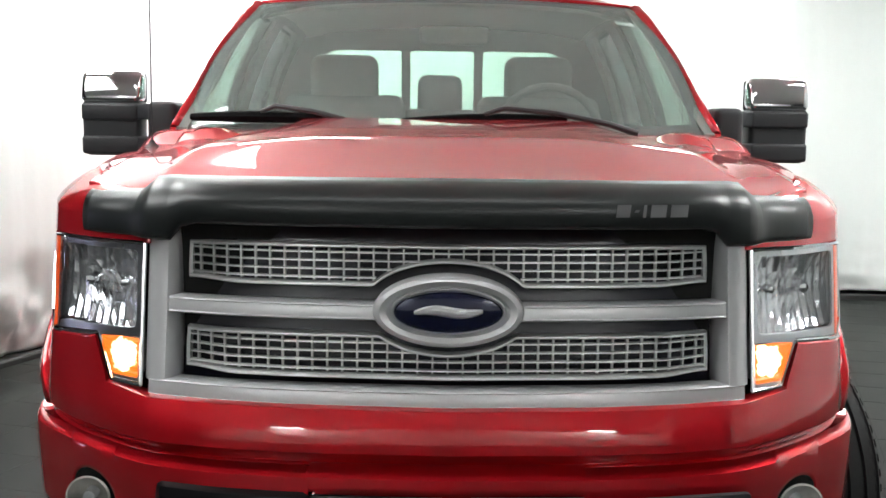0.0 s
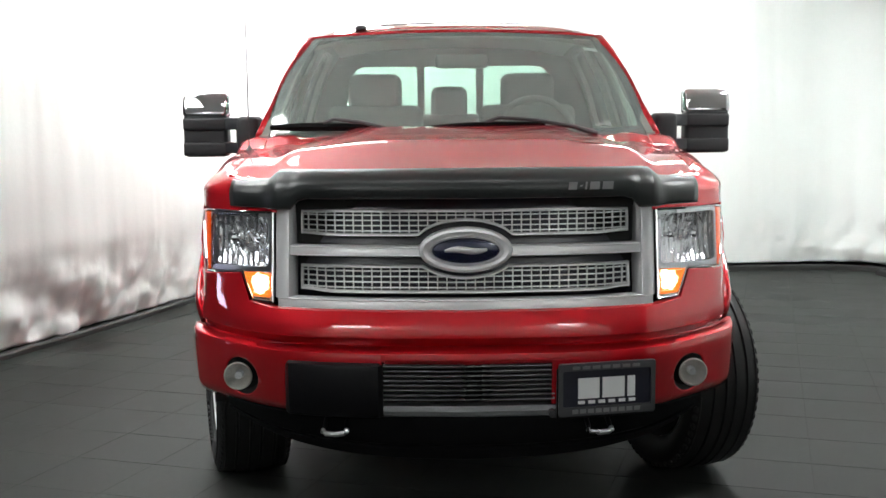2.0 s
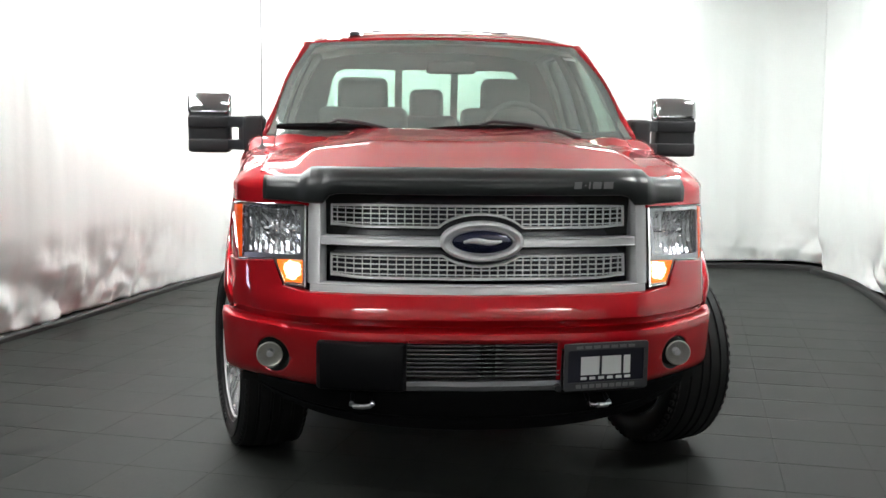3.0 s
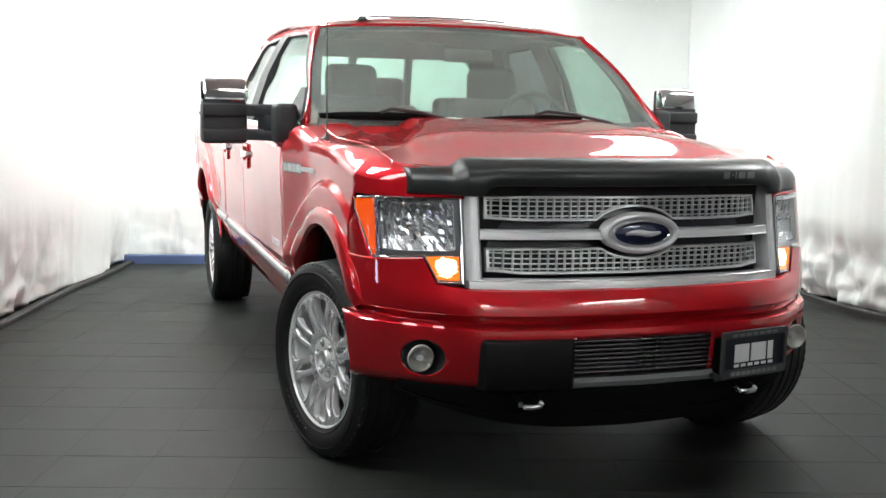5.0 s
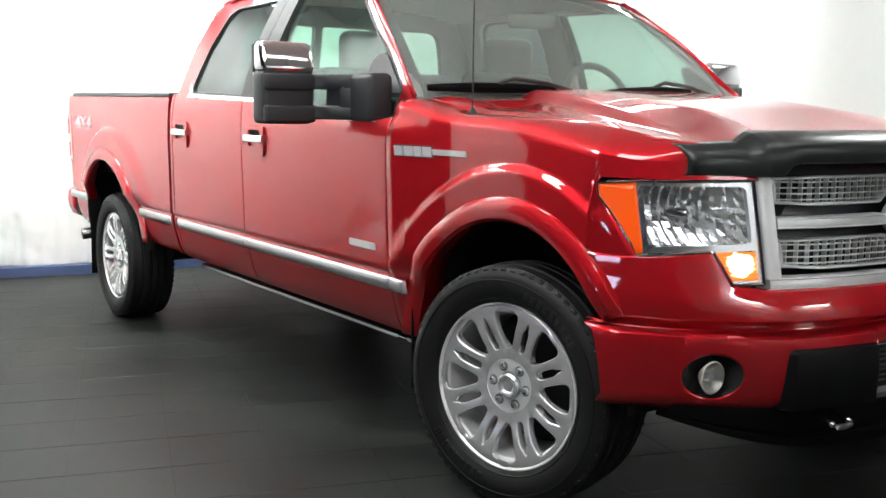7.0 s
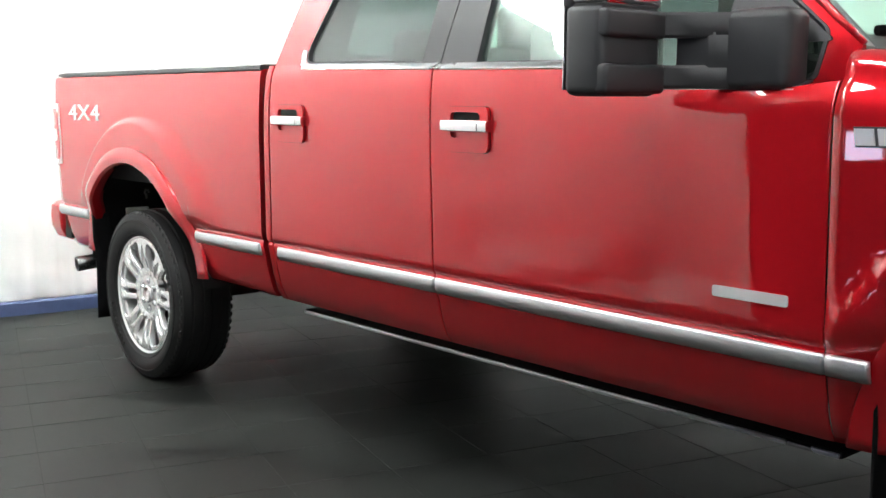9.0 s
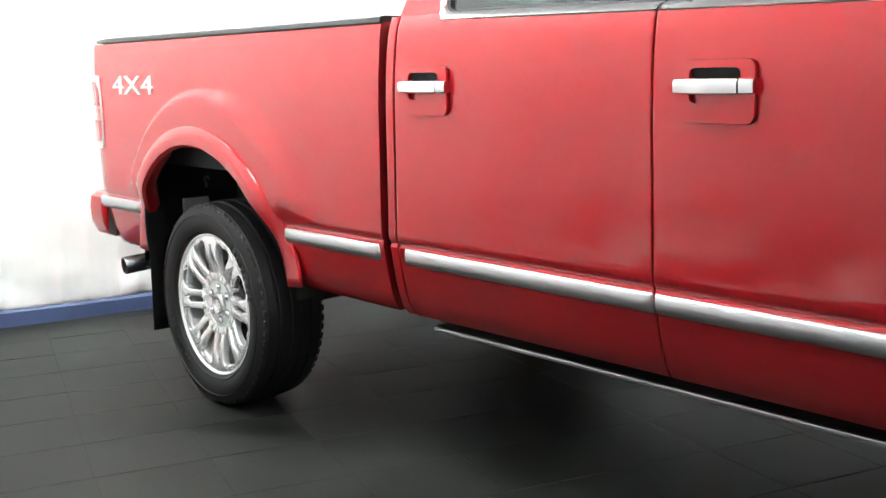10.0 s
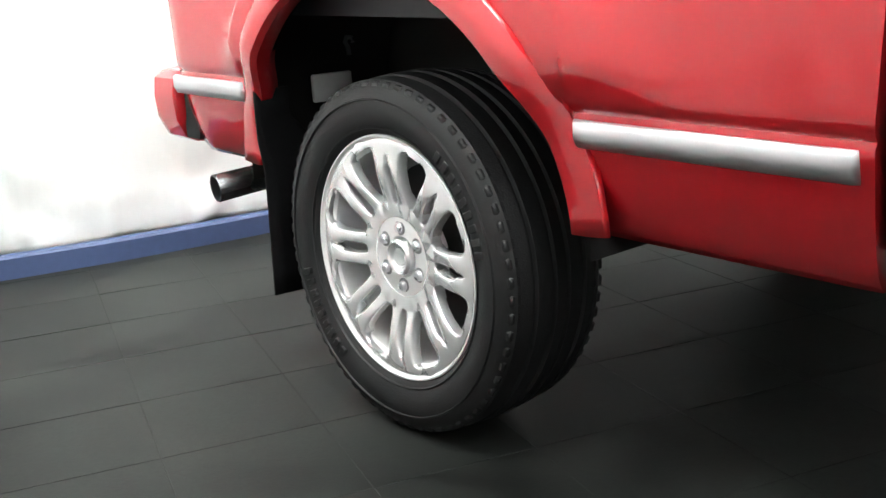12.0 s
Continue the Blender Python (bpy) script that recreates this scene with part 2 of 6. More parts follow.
def rounded(pts, r, n=5):
    """The outline with its corners rounded by r (one number, or one a corner)."""
    out, k = [], len(pts)
    for i, p in enumerate(pts):
        p = Vector(p)
        a, b = Vector(pts[i - 1]) - p, Vector(pts[(i + 1) % k]) - p
        rr = r[i] if isinstance(r, (list, tuple)) else r
        if rr <= 0:
            out.append(tuple(p))
            continue
        c, d = p + a.normalized() * min(rr, a.length * 0.45), p + b.normalized() * min(rr, b.length * 0.45)
        for j in range(n + 1):
            t = j / n
            out.append(tuple((1 - t) ** 2 * c + 2 * t * (1 - t) * p + t * t * d))
    return out


def dense(pts, step):
    """The closed outline with long edges divided."""
    out = []
    for i, p in enumerate(pts):
        q = pts[(i + 1) % len(pts)]
        n = max(1, int(math.dist(p, q) / step))
        out += [tuple(Vector(p).lerp(Vector(q), j / n)) for j in range(n)]
    return out


def tab(xs, ys):
    return lambda v: float(np.interp(v, xs, ys))


def smooth_tab(xs, ys, w=0.03):
    """Like tab, with its corners rounded over w to either side."""
    fine = np.arange(xs[0], xs[-1] + 0.0005, 0.002)
    pad = np.concatenate([np.full(40, ys[0]), np.interp(fine, xs, ys), ys[-1] + (ys[-1] - np.interp(xs[-1] - 0.002, xs, ys)) * np.arange(1, 41)])
    k = max(1, int(w / 0.002))
    soft = np.convolve(pad, np.ones(2 * k + 1) / (2 * k + 1), "same")[40:-40]
    return lambda v: float(np.interp(v, fine, soft))


def ease(e0, e1, v):
    t = min(1.0, max(0.0, (v - e0) / (e1 - e0)))
    return t * t * (3 - 2 * t)


def band(bm, xs, lo, hi, fy, prof):
    """A bar across the truck: prof is a ring of (dy, t), t from the lower edge lo(x) to the upper hi(x), before the line fy(x, z)."""
    rows = []
    for x in xs:
        a, b = lo(x), hi(x)
        rows.append([(x, fy(x, a + (b - a) * t) + dy, a + (b - a) * t) for dy, t in prof])
    grid(bm, rows, closed=True, cap=True)
    bmesh.ops.recalc_face_normals(bm, faces=bm.faces)
    return bm


def flip(bm):
    """Mirrors a bmesh to the other side of the truck."""
    bmesh.ops.scale(bm, vec=(-1, 1, 1), verts=bm.verts)
    bmesh.ops.reverse_faces(bm, faces=bm.faces)
    return bm

# ---------------------------------------------------------------- the studio
def floor_material():
    m = material("dark_grey_rubber_tiles", (0.0195, 0.0212, 0.0194), 0.46, 0, 0, 0.25, 60, 0.06, 140, 0.7, 1.5, 0.11)
    n, l = m.node_tree.nodes, m.node_tree.links
    place = n.new("ShaderNodeNewGeometry")
    for node in n:
        if node.type == "TEX_NOISE":
            l.new(place.outputs["Position"], node.inputs["Vector"])
            node.inputs["Distortion"].default_value = 0.9
    return m


FLOOR = floor_material()
JOINT = material("tile_joint", (0.0262, 0.0284, 0.0262), 0.6, 0, 0, 0.2, 50, 0, 60, 0.4, 2.0, 0.10)
CLOTH = material("white_curtain_fabric", (0.80, 0.835, 0.82), 0.9, 0, 0, 0.02, 60, 0.15, 14, 0.03, 1.0)
BLUE_TAPE = material("blue_painted_baseboard", (0.055, 0.085, 0.19), 0.55, 0, 0, 0.15, 40, 0, 60, 0.1, 3)
GREY_WALL = material("dark_grey_painted_wall", (0.02, 0.02, 0.021), 0.85, 0, 0, 0.04, 40, 0.05, 80, 0.06, 1)
WHITE_WALL = material("white_painted_wall", (0.86, 0.86, 0.85), 0.85, 0, 0, 0.04, 40, 0.05, 80, 0.04, 1)
CEILING = material("white_ceiling_tiles", (0.84, 0.84, 0.82), 0.9, 0, 0, 0.03, 30, 0.1, 100, 0.03, 1)
PANEL = glowing("lit_ceiling_panel", (0.975, 1.0, 0.985), 38.0)
# weaker glow for the fill boxes added over the truck's front
FILL_PANEL = glowing("added_fill_panel", (0.975, 1.0, 0.985), 9.0)
BLUE_GLOW = glowing("bluish_lit_pane", (0.72, 0.70, 1.0), 9.0)
DARK_TRIM = material("black_hem_gap", (0.02, 0.02, 0.02), 0.8, 0, 0, 0.1, 30)

H_ROOM = 3.5
XR0, XR1, YR0, YR1 = -6.5, 4.9, -6.4, 8.6

bm = bmesh.new()
box(bm, XR0, XR1, YR0, YR1, -0.1, -0.0012)
floor = tagged(part("floor", bm, JOINT, smooth=False), "dark grey rubber tile floor with fine pale joints", "floor", kind="structure")
bm = bmesh.new()
box(bm, XR0, XR1, YR0, YR1, H_ROOM, H_ROOM + 0.1)
tagged(part("ceiling", bm, CEILING, smooth=False), "white ceiling of the photo studio", "ceiling", kind="structure")
for nm, b in (("wall_west", (XR0 - 0.15, XR0, YR0, YR1)), ("wall_east", (XR1, XR1 + 0.15, YR0, YR1)), ("wall_south", (XR0 - 0.15, XR1 + 0.15, YR0 - 0.15, YR0)), ("wall_north", (XR0 - 0.15, XR1 + 0.15, YR1, YR1 + 0.15))):
    bm = bmesh.new()
    box(bm, *b, -0.1, H_ROOM + 0.1)
    tagged(part(nm, bm, WHITE_WALL if nm == "wall_south" else GREY_WALL, smooth=False), "plain white painted studio wall" if nm == "wall_south" else "plain dark grey painted studio wall", "wall", kind="structure")


def curve_points(ctrl, step):
    """Evenly spaced points on a smooth line through the control points, with their distance along it."""
    pts = []
    c = [ctrl[0], *ctrl, ctrl[-1]]
    for i in range(1, len(c) - 2):
        for j in range(40):
            t = j / 40
            p0, p1, p2, p3 = (Vector(c[k]) for k in (i - 1, i, i + 1, i + 2))
            pts.append(0.5 * ((2 * p1) + (p2 - p0) * t + (2 * p0 - 5 * p1 + 4 * p2 - p3) * t * t + (3 * p1 - p0 - 3 * p2 + p3) * t ** 3))
    pts.append(Vector(c[-1]))
    out, s, want = [], 0.0, 0.0
    for a, b in zip(pts, pts[1:]):
        L = (b - a).length
        while want <= s + L and L > 0:
            out.append((a.lerp(b, (want - s) / L), want))
            want += step
        s += L
    return out


def creases(u, v, seed):
    """Pointed folds of stiff cloth: ridges between flat facets."""
    near = noise.voronoi((u, v, seed), distance_metric="MANHATTAN")[0]
    return near[0] - 0.45 + 0.35 * min(0.5, near[1] - near[0])


def curtain(name, ctrl, seed, label, z0=0.02, amp=0.06, crumple=0.075):
    """A hanging cloth along a line on the floor, with soft pleats above and creases at its hem."""
    line = curve_points(ctrl, 0.022)
    heights = [0.022 * k for k in range(26)] + [0.6, 0.64, 0.69, 0.75, 0.82, 0.9, 1.0, 1.15, 1.35, 1.6, 1.9, 2.4, 2.9, 3.4]
    bm = bmesh.new()
    rows = []
    for i, (p, s) in enumerate(line):
        q = line[min(i + 1, len(line) - 1)][0] - line[max(i - 1, 0)][0]
        nrm = Vector((-q.y, q.x)).normalized()
        row = []
        patch = 0.25 + 0.75 * ease(-0.25, 0.35, noise.noise((s * 0.55, seed, 6.1)))
        for h in heights:
            low = max(0.0, 1 - h / 0.6)
            sway = s + 0.05 * h * noise.noise((s * 0.7, seed, 0.4))
            pleat = noise.noise((sway * 1.7 + seed, 0.12 * h, 3.1)) * 0.7
            edge = noise.noise((sway * 2.3, seed + 4, 0.08 * h)) * 2.4
            fold = (edge - math.floor(edge)) ** 2 * 0.28 * ease(0.0, 0.25, noise.noise((s * 0.45, seed + 5, 0)))
            fine = 0.16 * noise.noise((sway * 6.5, h * 0.35 + seed, 7.7)) + 0.05 * noise.noise((sway * 17.0, h * 0.5, seed))
            cr = 0.7 * creases(s * 2.9 + 1.2 * h + seed, h * 3.0, seed) + 0.5 * creases(s * 6.0 - 1.9 * h, h * 5.0 + seed, seed + 3) + 0.45 * noise.noise((s * 3.0, h * 2.0, seed))
            off = amp * (pleat + fold + fine) + crumple * patch * low * cr
            hem = 0.02 * max(0, noise.noise((s * 2.0, seed, 4.4))) + 0.008 * noise.noise((s * 7.0, seed, 2.4))
            z = z0 + hem * (1 - h / 3.4) + h
            row.append((p.x + nrm.x * off, p.y + nrm.y * off, min(z, H_ROOM - 0.02)))
        rows.append(row)
    grid(bm, rows)
    ob = part(name, bm, CLOTH, thick=0.004, sharp=180)
    return tagged(ob, label, "curtain")


CL = [(-2.768, 2.945), (-2.764, 2.953), (-2.76, 2.96), (-2.55, 3.63), (-2.35, 4.3), (-2.18, 4.97), (-1.98, 5.66), (-1.73, 6.39), (-1.53, 7.13), (-1.5, 7.2)]
CB = [(-2.0, 7.34), (-1.4, 7.18), (-0.7, 7.01), (0.0, 6.92), (0.8, 6.89), (1.6, 6.89), (2.4, 6.91), (3.2, 6.93), (3.7, 6.90), (4.02, 6.74), (4.16, 6.4), (4.16, 5.9)]
CR = [(3.99, 6.5), (4.02, 6.1), (3.97, 5.55), (3.74, 4.63), (3.52, 3.85), (3.41, 3.07), (3.52, 2.58), (3.8, 1.69), (3.99, 0.52), (4.04, -1.05), (3.99, -2.42)]
curtain("curtain", CL, 3.0, "white studio curtain with creased hem hanging beside the truck", 0.025, 0.05, 0.13)
curtain("curtain", CB, 11.0, "white studio curtain hanging behind the truck", 0.07, 0.05, 0.17)
curtain("curtain", CR, 23.0, "white studio curtain with crumpled hem on the driver's side", 0.02, 0.06, 0.22)


def base_strip(ctrl, mat, label, h):
    """A low strip on the floor behind the hem of a curtain."""
    line = curve_points(ctrl, 0.1)
    bm = bmesh.new()
    rows = []
    for i, (p, s) in enumerate(line):
        q = line[min(i + 1, len(line) - 1)][0] - line[max(i - 1, 0)][0]
        nrm = Vector((q.y, -q.x)).normalized()
        rows.append([(p.x + nrm.x * d, p.y + nrm.y * d, z) for d, z in ((0.0, -0.004), (0.05, -0.004), (0.05, h - 0.01), (0.042, h), (0.0, h))])
    grid(bm, rows, closed=True, cap=True)
    bmesh.ops.recalc_face_normals(bm, faces=bm.faces)
    tagged(part("baseboard", bm, mat), label, "baseboard", kind="structure")


base_strip([(x, y - 0.02) for x, y in CB[:6]], BLUE_TAPE, "blue painted base strip along the back curtain", 0.085)
base_strip(CB[5:], DARK_TRIM, "black base strip under the back curtain", 0.05)
base_strip(CL, DARK_TRIM, "black base strip under the curtain hem", 0.035)
base_strip(CR, DARK_TRIM, "black base strip under the curtain hem", 0.05)


def ceiling_light(x, y, wx, wy, glow=PANEL):
    """A light box hung a little under the ceiling, out of view."""
    root = new("ceiling_light")
    bm = bmesh.new()
    t = 0.02
    for b in ((-wx, wx, -wy, -wy + t), (-wx, wx, wy - t, wy), (-wx, -wx + t, -wy + t, wy - t), (wx - t, wx, -wy + t, wy - t)):
        box(bm, *b, -0.05, 0.0)
    part("frame", bm, WHITE, root)
    bm = bmesh.new()
    box(bm, -wx + t, wx - t, -wy + t, wy - t, -0.04, -0.01)
    part("diffuser", bm, glow, root)
    bm = bmesh.new()
    box(bm, -wx, wx, -wy, wy, 0.0, 0.012)
    part("housing", bm, WHITE, root, "white metal housing")
    for sx in (-1, 1):
        bm = bmesh.new()
        tube(bm, [(sx * (wx - 0.01), 0, 0.012), (sx * (wx - 0.01), 0, 0.3)], 0.004, 6)
        part("hanger", bm, WHITE, root)
    root.location = (x, y, H_ROOM - 0.3)
    return tagged(root, "unseen lit white rectangular light box under the ceiling", "ceiling light", "ceiling lights")


# placed to suit the lighting; the last two brighten the south wall
LIGHTS = [(2.7, 0.9), (-1.9, 4.2), (-1.1, 5.7), (2.7, 4.2), (0.2, 6.5), (-2.6, -5.85), (2.6, -5.85)]
first = None
for x, y in LIGHTS:
    if first is None:
        first = ceiling_light(x, y, 0.6, 0.3)
    else:
        copy_thing(first, pose(x, y, H_ROOM - 0.3))
# fill boxes added to brighten left fender, side floor, back curtain and grille
ceiling_light(-3.2, -0.2, 1.2, 0.8, FILL_PANEL)
ceiling_light(-2.1, 1.9, 0.4, 0.28)
ceiling_light(1.9, 6.2, 0.38, 0.2)
ceiling_light(0.0, -0.6, 1.1, 0.12, FILL_PANEL)


def lit_window(y, z, wy, wz):
    """A small lit window in the far wall, which shows as a gleam in the paint."""
    root = new("lit_window")
    bm = bmesh.new()
    box(bm, 0.0, 0.012, -wy, wy, -wz, wz, 0.003, 1)
    part("pane", bm, BLUE_GLOW, root, "bluish lit pane")
    bm = bmesh.new()
    t = 0.025
    for b in ((-wy - t, wy + t, wz, wz + t), (-wy - t, wy + t, -wz - t, -wz), (-wy - t, -wy, -wz, wz), (wy, wy + t, -wz, wz)):
        box(bm, 0.0, 0.02, *b)
    part("frame", bm, WHITE, root)
    root.location = (XR0 + 0.002, y, z)
    tagged(root, "small bluish lit window in the dark wall", "window")


lit_window(1.38, 0.86, 0.25, 0.13)
lit_window(3.1, 0.95, 0.07, 0.13)

# ---------------------------------------------------------------- the pickup: its lines
truck = tagged(new("pickup_truck"), "candy red crew cab pickup truck with chrome trim", "pickup truck")
STANCE = -0.025
truck.location.z = STANCE
T = smooth_tab([0, 0.3, 0.45, 0.6, 0.74, 0.862, 0.903, 0.93], [0.16, 0.18, 0.205, 0.25, 0.34, 0.455, 0.54, 0.66])
B = smooth_tab([0, 0.3, 0.45, 0.58, 0.66, 0.74, 0.80, 0.85, 0.89, 0.92, 0.94], [0.09, 0.105, 0.127, 0.165, 0.215, 0.28, 0.335, 0.395, 0.455, 0.52, 0.60])
SIDE = tab([0.440, 0.465, 0.50, 0.56, 0.62, 0.648, 0.654, 0.660, 0.671, 0.69, 0.90, 1.05, 1.15, 1.22, 1.27, 1.31], [0.915, 0.933, 0.947, 0.963, 0.976, 0.982, 0.979, 0.979, 0.987, 0.990, 0.997, 1.003, 1.003, 0.999, 0.993, 0.978])
BEDSIDE = tab([0.440, 0.465, 0.50, 0.56, 0.62, 0.648, 0.654, 0.660, 0.671, 0.69, 0.90, 1.05, 1.15, 1.25, 1.31], [0.915, 0.933, 0.947, 0.963, 0.976, 0.982, 0.979, 0.979, 0.987, 0.990, 0.997, 1.003, 1.003, 0.999, 0.992])
TUCK = tab([0.45, 0.58, 1.0, 1.3, 1.45, 1.6], [0.104, 0.098, 0.085, 0.072, 0.04, 0.0])
HOODZ = smooth_tab([0.2, 0.35, 0.45, 0.78, 0.86, 1.1, 1.4, 1.6], [1.154, 1.187, 1.205, 1.259, 1.267, 1.286, 1.306, 1.315], 0.03)
SIDE_DROP = lambda y: 0.024 + 0.032 * ease(0.5, 1.4, y) - 0.034 * ease(1.3, 1.58, y)      # how far the fender lies under the middle of the hood
GX = tab([1.27, 1.305, 1.4, 1.55, 1.7, 1.75, 1.79, 1.82], [0.972, 0.960, 0.932, 0.880, 0.803, 0.770, 0.735, 0.71])
SILL, BELT = 0.440, 1.305
F_ARCH, R_ARCH = (0.96, 0.43, 0.53, 0.50, 0.485), (4.930, 0.40, 0.525, 0.511, 0.545)   # centre y, z; radius behind, up, ahead


def G(x, z):
    return T(abs(x)) + 0.2 * (z - 0.95)


def blister(y, z, arch):
    yc, zc, r, rz, rf = arch
    r = r if y > yc else rf
    lo, hi = 0.134, 0.169
    if yc > 2:                                        # on the bed it stands higher, crisp behind and fading out ahead
        k = ease(0.0, 0.40, yc - 0.07 - y)
        lo, hi, yc = 0.168 - 0.07 * k, 0.196 + 0.03 * k, yc - 0.07
    d = math.hypot((y - yc) * rz / r, max(0.0, z - zc)) - rz
    return 0.026 * (1 - ease(lo, hi, d)) * ease(0.64, 0.75, z)


def arch_z(y, arch):
    yc, zc, r, rz, rf = arch
    r = r if y > yc else rf
    return zc + rz * math.sqrt(max(0.0, 1 - ((y - yc) / r) ** 2)) if abs(y - yc) < r else SILL


def arch_columns(y0, y1, arch, n):
    """Places along the side, closer together where the arch is steep."""
    yc, zc, r, rz, rf = arch
    ys = [yc - (rf if k < 22 else r) * math.cos(math.pi * k / 44) for k in range(45)]
    ys = [y for y in ys if y0 < y < y1]
    ys += [y for y in lin(y0, y1, n) if not yc - rf - 0.01 < y < yc + r + 0.01] + [yc - rf - 0.0006, yc + r + 0.0006]
    return sorted(set(y for y in ys if y0 <= y <= y1))


# ---------------------------------------------------------------- hood, fenders, doors, bed
def hood_z(x, y):
    a = abs(x)
    edge = 0.655 - 0.20 * ease(0.70, 1.40, y)              # the raised middle narrows towards the windscreen
    dome = 0.028 * (1 - ease(edge - 0.035, edge + 0.035, a)) * ease(0.45, 1.0, y)
    shoulder = 0.010 * (1 - ease(0.02, 0.08, abs(a - 0.72))) * ease(0.8, 1.2, y)
    return HOODZ(y) - SIDE_DROP(y) * ease(0.3, 0.80, a) + dome + shoulder


def make_hood():
    bm = bmesh.new()
    xs = lin(-0.795, 0.795, 161)
    rows = []
    for k in range(60):
        t = k / 59
        rows.append([(x, (G(x, 1.17) + 0.05) * (1 - t) + (1.40 + 0.19 * (x / 0.8) ** 2) * t, hood_z(x, (G(x, 1.17) + 0.05) * (1 - t) + (1.40 + 0.19 * (x / 0.8) ** 2) * t)) for x in xs])
    rows = [[(x * (1 + 0.047 * ease(1.0, 1.56, y)), y, z) for x, y, z in row] for row in rows]
    last = rows[-1]
    rows.append([(x, y + 0.012, z - 0.03) for x, y, z in last])
    grid(bm, rows)
    return part("hood", bm, PAINT, truck, rake=True, thick=0.006)


def make_header():
    """The painted lip between the lamps and the hood."""
    bm = bmesh.new()
    band(bm, lin(-0.606, 0.606, 50), lambda x: 1.140 - 0.062 * ease(0.55, 0.60, abs(x)), lambda x: HOODZ(G(x, 1.17) + 0.05) - 0.024 * ease(0.3, 0.8, abs(x)),
         G, [(0.0, 0.0), (0.0, 0.35), (0.012, 0.7), (0.03, 0.9), (0.06, 1.0), (0.12, 0.95), (0.10, 0.0)])
    return part("hood_lip", bm, PAINT, truck, rake=True)


def fender_x(y, z):
    return SIDE(z) - TUCK(y) + blister(y, z, F_ARCH) * 0.9 - 0.062 * ease(1.3, 1.6, y) * ease(1.16, 1.31, z)


def make_fender(s):
    """From beside the hood lip round the corner over the lamp, and back to the door."""
    bm = bmesh.new()
    rows = []
    stops = [("front", x) for x in lin(0.604, 0.903, 22)] + [("side", y) for y in [0.5995, *arch_columns(0.6005, 1.597, F_ARCH, 40)]]
    for kind, v in stops:
        if kind == "front":
            lo, top = 1.078, HOODZ(T(v) + 0.10) - 0.024 * ease(0.3, 0.8, v)
            d = (T(min(v + 0.01, 0.93)) - T(v - 0.01)) / (min(v + 0.01, 0.93) - v + 0.01)
            n = Vector((d, -1)).normalized()
            zs, inset = top - 0.05 - 0.02 * ease(0.7, 0.9, v), 0.075 + 0.015 * ease(0.8, 0.9, v)
            base = lambda z: Vector((v, G(v, z)))
        else:
            lo = arch_z(v, F_ARCH)
            if v < 0.60:
                lo = max(lo, 1.06)
            top = HOODZ(v) - SIDE_DROP(v)
            n = Vector((1, 0))
            zs = top - 0.07 + 0.01 * ease(0.6, 1.1, v)
            inset = fender_x(v, zs) - (0.800 + 0.035 * ease(1.0, 1.6, v))
            edge = 0.0005 if v > 1.596 else 0.0
            base = lambda z: Vector((fender_x(v, z) - edge, v))
        row = []
        for k in range(44):
            z = lo + (zs - lo) * k / 43
            row.append((*base(z), z))
        b = base(zs)
        flat = 0.85 * (ease(0.72, 0.88, v) if kind == "front" else 1 - ease(0.62, 1.05, v))     # the corner is cut off flat
        for k in range(1, 9):
            a = math.pi / 2 * k / 8
            p = b - n * inset * ((1 - math.cos(a) ** 0.55) * (1 - flat) + flat * k / 8)
            row.append((*p, zs + (top - zs) * (math.sin(a) ** 0.75 * (1 - flat) + flat * (k / 8) ** 0.85)))
        p = b - n * (inset + 0.004)
        row.append((*p, top - 0.04))
        rows.append([(s * x, y, z) for x, y, z in row])
    grid(bm, rows)
    return part("fender", bm, PAINT, truck, rake=True, thick=0.006, sharp=50)


def lean(y, z):
    """The gap between cab and bed runs back a little towards the sill."""
    return 0.03 * max(0.0, 1.29 - z) / 0.63 * ease(3.60, 3.76, y) * ease(4.05, 3.85, y)


WAIST = tab([1.6, 2.21, 2.25, 2.31, 2.35, 2.87, 3.60, 3.62], [1.226, 1.232, 1.243, 1.275, 1.284, 1.293, 1.307, 1.305])      # foot of the side windows, dropping towards the mirror


def door_x(y, z):
    return SIDE(z) - 0.062 * ease(2.35, 1.6, y) * ease(1.16, 1.31, z)


def make_door(s, y0, y1, name):
    bm = bmesh.new()
    base = sorted(set(lin(SILL, BELT, 40) + [0.648, 0.654, 0.66, 0.665, 0.671, 0.68, 0.69]))
    rows = []
    ys = {y0, y0 + 0.004, *lin(y0 + 0.012, y1 - 0.012, 14), y1 - 0.004, y1} | {y for y in lin(2.19, 2.39, 9) if y0 < y < y1}
    for y in sorted(ys):
        edge = 0.0008 if y in (y0, y1) else 0.0
        top = WAIST(y) - (0.017 if 1.62 < y < 3.60 else 0.004)
        zs = [z if z < 1.0 else 1.0 + (z - 1.0) * (top - 1.0) / (BELT - 1.0) for z in base]
        rows.append([(s * 0.88, y + lean(y, SILL), SILL + 0.004)] + [(s * (door_x(y, z) - edge), y + lean(y, z), z) for z in zs] + [(s * (door_x(y, top) - 0.05), y, top + 0.003)])
    grid(bm, rows)
    return part(name, bm, PAINT, truck, rake=True, thick=0.006)


